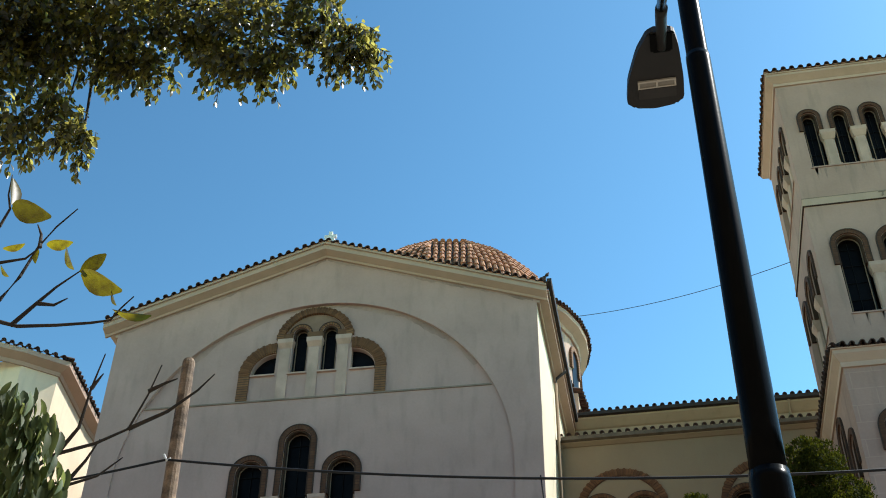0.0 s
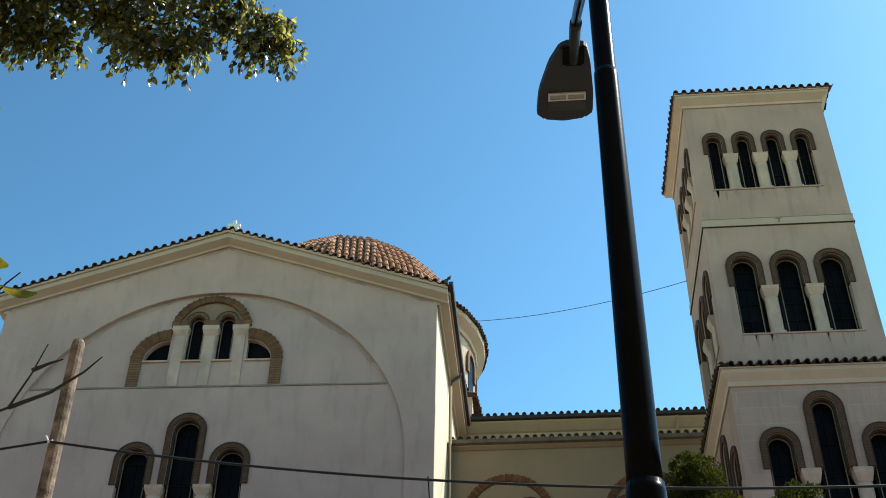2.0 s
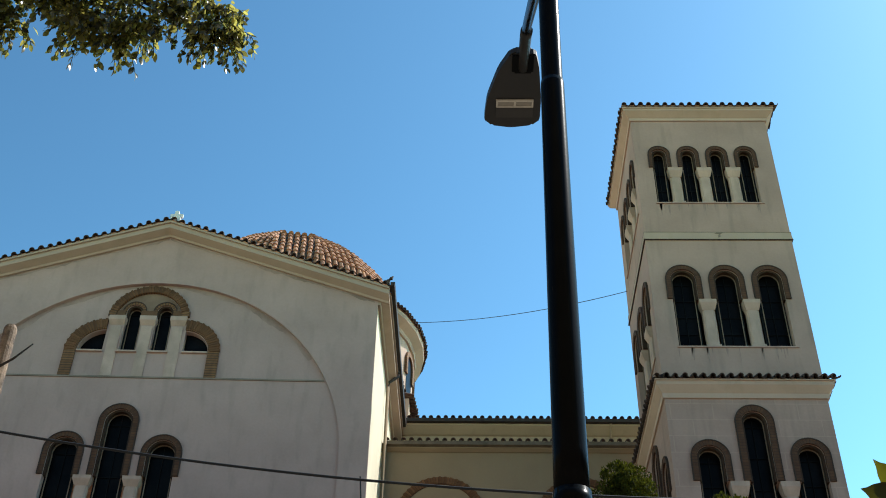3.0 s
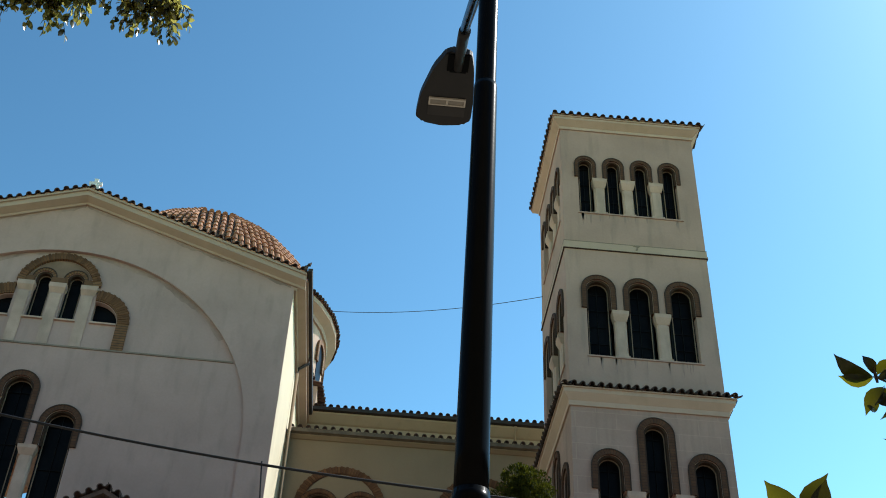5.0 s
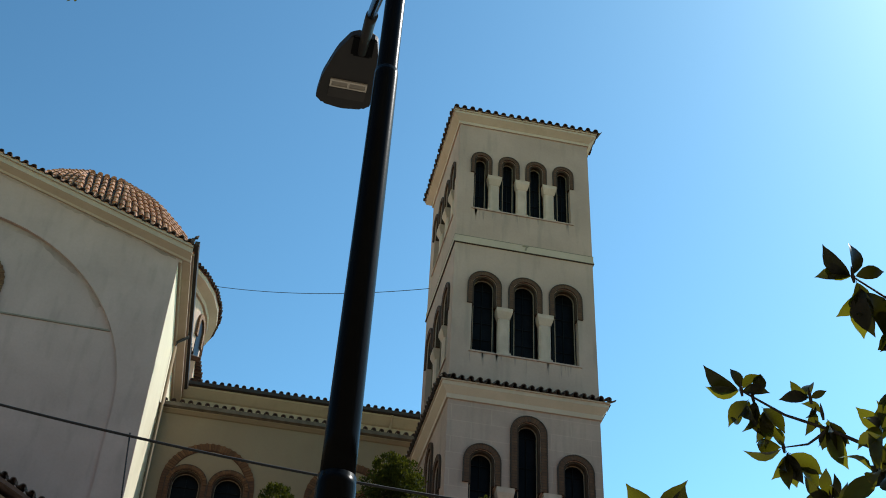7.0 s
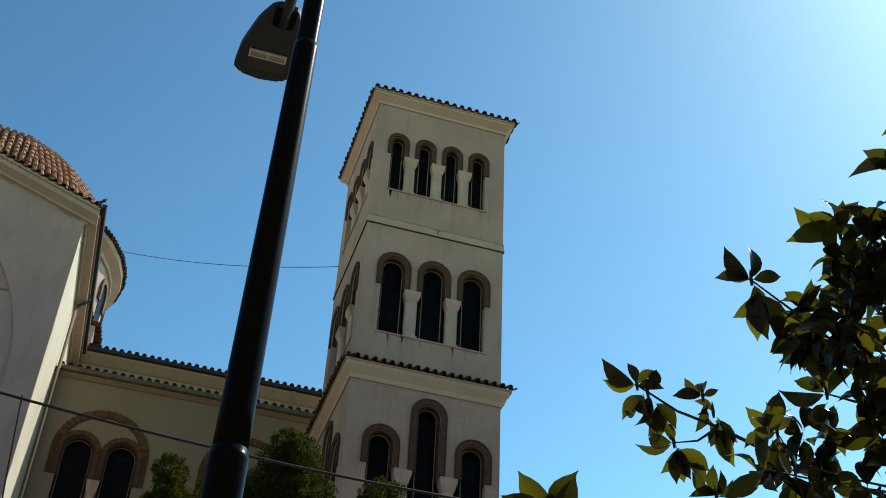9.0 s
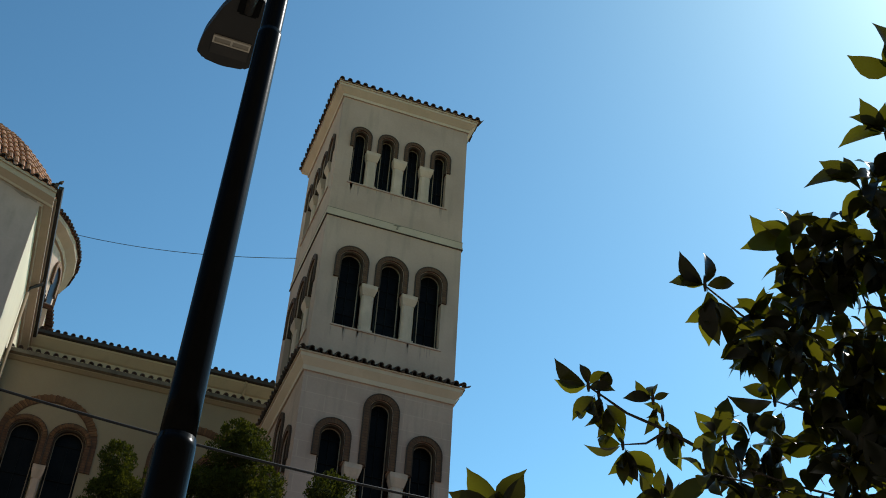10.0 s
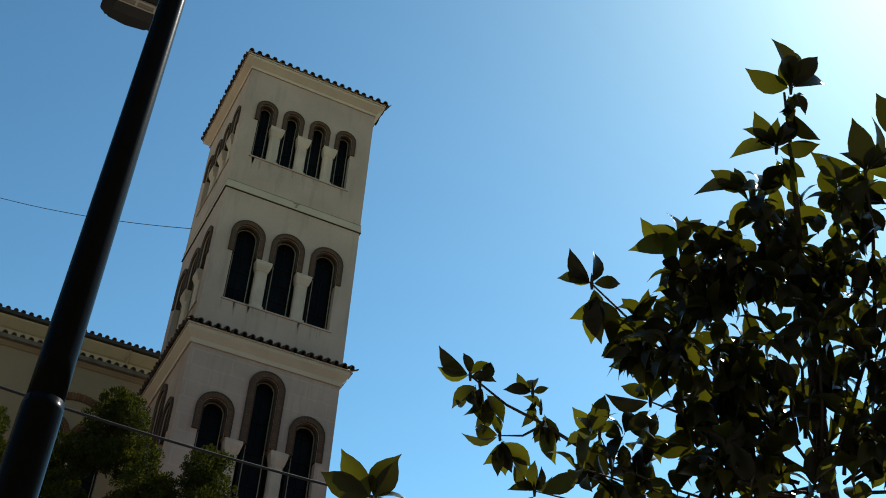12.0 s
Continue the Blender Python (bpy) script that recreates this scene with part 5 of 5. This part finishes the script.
under("crown", leaves_mesh("crown", LEAF_B, poses, CITRUS), tree, "thick green leaves with light edges", "stuff")
for x, y, z, r in CLUMPS:
    bm = bmesh.new()
    a, b = Vector((-5.5, 7.2, 12.1)), Vector((x, y + 0.15, z))
    m = a.lerp(b, 0.5) + Vector((0, 0.15, 0.2))
    tube(bm, [a, m, b, b + Vector((rnd.uniform(-0.2, 0.3), 0.1, -0.6)) * r], [0.04, 0.022, 0.008, 0.003] if r < 0.45 else [0.05, 0.03, 0.015, 0.004], 6)
    part("limb", bm, BARK, tree)

# clipped conifer below the tower
conifer = empty("cypress_bush", "bushy green conifer with lighter sunlit tips", "tree", at=(1.9, 15.3, 0))
bm = bmesh.new()
tube(bm, [(1.9, 15.4, 0), (1.85, 15.4, 4), (1.8, 15.3, 8)], [0.16, 0.12, 0.05], 10)
part("trunk", bm, BARK, conifer)
SPRAYS = [(2.20, 14.93, 9.36, 0.34), (1.90, 15.17, 9.00, 0.50), (2.52, 15.04, 9.05, 0.48), (0.82, 15.30, 8.88, 0.34), (0.68, 15.48, 8.50, 0.46), (1.45, 15.41, 8.50, 0.70),
          (2.50, 15.32, 8.45, 0.85), (3.67, 14.90, 8.86, 0.30), (3.6, 15.0, 8.4, 0.5), (1.18, 15.64, 8.05, 0.9), (2.3, 15.7, 7.5, 1.2), (3.3, 15.3, 8.0, 0.6), (2.9, 15.2, 8.3, 0.4), (1.6, 15.2, 7.9, 0.6)]
NEEDLE = (np.array([(0, 0, 0), (0.012, 0.017, 0.003), (0, 0.036, -0.004), (-0.012, 0.017, 0.003)]), [(0, 1, 2), (0, 2, 3)])
poses = []
for x, y, z, r in SPRAYS:
    c = Vector((x, y, z))
    for k in range(int(5 + 16 * r * r)):            # lobes on each bough, tufts on each lobe
        d = in_ball(0.8)
        lobe, wide = c + d * r * 0.85, rnd.uniform(0.14, 0.26)
        for j in range(int(800 * wide * wide)):
            e = in_ball(0.9)
            e.z = e.z * 0.8 + 0.15
            q = lobe + e * wide
            tuft = rnd.uniform(0.035, 0.07)
            for i in range(30):
                g = in_ball(0.85)
                poses.append(facing(q + g * tuft, g * 0.6 + e * 0.4 + Vector((0, 0, 0.5)) + in_ball() * 0.4, g + in_ball() * 0.35, rnd.uniform(0.7, 1.25)))
under("crown", leaves_mesh("crown", NEEDLE, poses, CONIFER), conifer, "dense scaly green sprays", "stuff")

# drooping pale shrub and bare twigs on the near side
shrub = empty("drooping_shrub", "pale green shrub with long hanging leaves and bare twigs", "plant", at=(-2.6, 3.8, 0))
bm = bmesh.new()
tube(bm, [(-2.6, 3.8, 0), (-2.55, 3.75, 2), (-2.5, 3.6, 3.5), (-2.35, 3.4, 3.82)], [0.05, 0.04, 0.02, 0.008], 8)
part("stem", bm, BARK, shrub)
HANG = leaf_verts(0.092, 0.034, 0.3, 0.35, 4)
poses = []
for x, y, z, r in ((-2.21, 3.26, 3.76, 0.09), (-2.18, 3.34, 3.67, 0.11), (-2.25, 3.33, 3.62, 0.13), (-2.15, 3.43, 3.55, 0.09), (-2.26, 3.41, 3.48, 0.13), (-2.4, 3.35, 3.55, 0.2)):
    for k in range(70):
        p = Vector((x, y, z + 0.04)) + in_ball(0.2) * r
        poses.append(toward(p, (rnd.uniform(-0.5, 0.6), rnd.uniform(-0.5, 0.3), rnd.uniform(-1.3, -0.4)), rnd.uniform(-1, 1), rnd.uniform(0.7, 1.2)))
under("foliage", leaves_mesh("foliage", HANG, poses, PALELEAF), shrub, "pale green hanging leaves", "stuff")
TWIGS = [((-2.75, 4.1, 3.95), (-2.57, 4.16, 4.12), (-2.42, 4.2, 4.18), (-2.29, 4.23, 4.26), (-2.2, 4.18, 4.40), (-2.14, 4.14, 4.53)),
         ((-2.29, 4.23, 4.26), (-2.12, 4.24, 4.34), (-1.99, 4.24, 4.44), (-1.92, 4.24, 4.52)), ((-2.2, 4.18, 4.42), (-2.12, 4.16, 4.44), (-2.06, 4.16, 4.46)),
         ((-2.57, 4.16, 4.12), (-2.47, 4.12, 4.22), (-2.42, 4.06, 4.38), (-2.36, 4.01, 4.53)), ((-2.42, 4.06, 4.38), (-2.37, 4.05, 4.45)),
         ((-2.72, 4.25, 3.86), (-2.55, 4.24, 4.0), (-2.42, 4.28, 4.06), (-2.32, 4.29, 4.15)), ((-2.55, 4.24, 4.0), (-2.47, 4.24, 4.12), (-2.4, 4.2, 4.2))]
for path in TWIGS:
    bm = bmesh.new()
    n = len(path)
    tube(bm, path, [0.011 * (1 - 0.75 * i / (n - 1)) for i in range(n)], 7)
    part("twig", bm, BARK, shrub)
bm = bmesh.new()
tube(bm, [(-2.75, 4.1, 0), (-2.74, 4.12, 2.5), (-2.74, 4.12, 3.96)], [0.03, 0.022, 0.013], 7)
part("stem", bm, BARK, shrub)

# nearly bare branch with yellowing leaves
bough = empty("yellowing_branch", "nearly bare branch with a few yellowing leaves", "plant", at=(-1.9, 2.2, 0))
RIBS = [((-1.9, 2.2, 0), (-1.88, 2.2, 2), (-1.8, 2.2, 3.1), (-1.69, 2.2, 3.37)),
        ((-1.688, 2.2, 3.370), (-1.616, 2.2, 3.343), (-1.563, 2.2, 3.323), (-1.451, 2.2, 3.313), (-1.357, 2.2, 3.309), (-1.304, 2.2, 3.311), (-1.281, 2.2, 3.347), (-1.253, 2.2, 3.380)),
        ((-1.671, 2.2, 3.368), (-1.637, 2.2, 3.419), (-1.599, 2.2, 3.490), (-1.570, 2.2, 3.590), (-1.533, 2.2, 3.655), (-1.483, 2.2, 3.714)),
        ((-1.583, 2.2, 3.327), (-1.526, 2.2, 3.392), (-1.482, 2.2, 3.440), (-1.425, 2.2, 3.486)), ((-1.526, 2.2, 3.392), (-1.475, 2.2, 3.380), (-1.440, 2.2, 3.398)),
        ((-1.722, 2.2, 3.545), (-1.673, 2.2, 3.548), (-1.599, 2.2, 3.552), (-1.569, 2.2, 3.583)), ((-1.566, 2.2, 3.587), (-1.573, 2.2, 3.634), (-1.593, 2.2, 3.672)),
        ((-1.76, 2.2, 3.30), (-1.75, 2.2, 3.60), (-1.710, 2.2, 3.685), (-1.696, 2.2, 3.746), (-1.716, 2.2, 3.802), (-1.725, 2.2, 3.881))]
for path in RIBS:
    bm = bmesh.new()
    n = len(path)
    tube(bm, path, [(0.03 if path[0][2] == 0 else 0.0065) * (1 - 0.75 * i / (n - 1)) for i in range(n)], 7)
    part("twig", bm, BARK, bough)
YEL_JOBS = []
STREET_W = Vector((0.2, -0.78, -0.59))        # towards the pavement
for x, z, dx, dz, tilt in ((-1.691, 3.756, 0.128, -0.060, 0.3), (-1.547, 3.594, 0.076, -0.004, 0.6), (-1.424, 3.482, 0.063, 0.053, 0.35), (-1.419, 3.479, 0.124, -0.077, 0.5), (-1.303, 3.345, 0.108, -0.037, 1.2),
                           (-1.678, 3.599, 0.064, 0.005, 1.0), (-1.568, 3.579, 0.002, -0.047, 0.4), (-1.484, 3.576, 0.035, -0.081, 1.0), (-1.319, 3.406, 0.020, -0.049, 1.1), (-1.697, 3.763, -0.017, 0.105, 1.25), (-1.666, 3.538, 0.031, -0.043, 0.9)):
    d = Vector((dx, 0.0, dz))
    YEL_JOBS.append((bough, facing((x, 2.2, z), d, Matrix.Rotation(tilt, 3, d.normalized()) @ STREET_W, d.length / 0.092)))

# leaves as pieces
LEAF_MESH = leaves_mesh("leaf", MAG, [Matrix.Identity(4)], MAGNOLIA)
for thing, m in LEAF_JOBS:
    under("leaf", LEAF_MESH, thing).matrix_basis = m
YELLOW_MESH = leaves_mesh("yellow_leaf", leaf_verts(0.092, 0.050, 0.05, 0.5, 6), [Matrix.Identity(4)], YELLOWLEAF)
for thing, m in YEL_JOBS:
    under("leaf", YELLOW_MESH, thing).matrix_basis = m


# ---- tiles as pieces ----
TILE_MESH = tile_mesh("tile")
for thing, m in TILE_JOBS:
    ob = new("tile", TILE_MESH)
    ob.parent = thing
    ob.matrix_parent_inverse = thing.matrix_basis.inverted()
    ob.matrix_basis = m

# ---- arch bricks as pieces ----
SHAPES = {}
for thing, key, m in BRICK_JOBS:
    if key not in SHAPES:
        r0, r1, step, d, odd = key
        bm = bmesh.new()
        r1 += 0.018 * odd
        half_a = step * 0.40
        rows = [[bm.verts.new((r * math.cos(a), w, r * math.sin(a))) for r, a in ((r0, -half_a), (r1, -half_a), (r1, half_a), (r0, half_a))] for w in (d - 0.014 - 0.006 * odd, d + 0.012)]
        bm.faces.new(rows[0])
        for j in range(4):
            bm.faces.new((rows[0][j], rows[1][j], rows[1][(j + 1) % 4], rows[0][(j + 1) % 4]))
        bm.normal_update()
        SHAPES[key] = mesh_of("brick", bm, BRICK)
    ob = new("brick", SHAPES[key])
    ob.parent = thing
    ob.matrix_parent_inverse = thing.matrix_basis.inverted()
    ob.matrix_basis = m

# ---- the transept and its cross, turned as they stand; the flank keeps to the nave ----
for ob in (transept, cross):
    ob.matrix_basis = ASKEW @ ob.matrix_basis
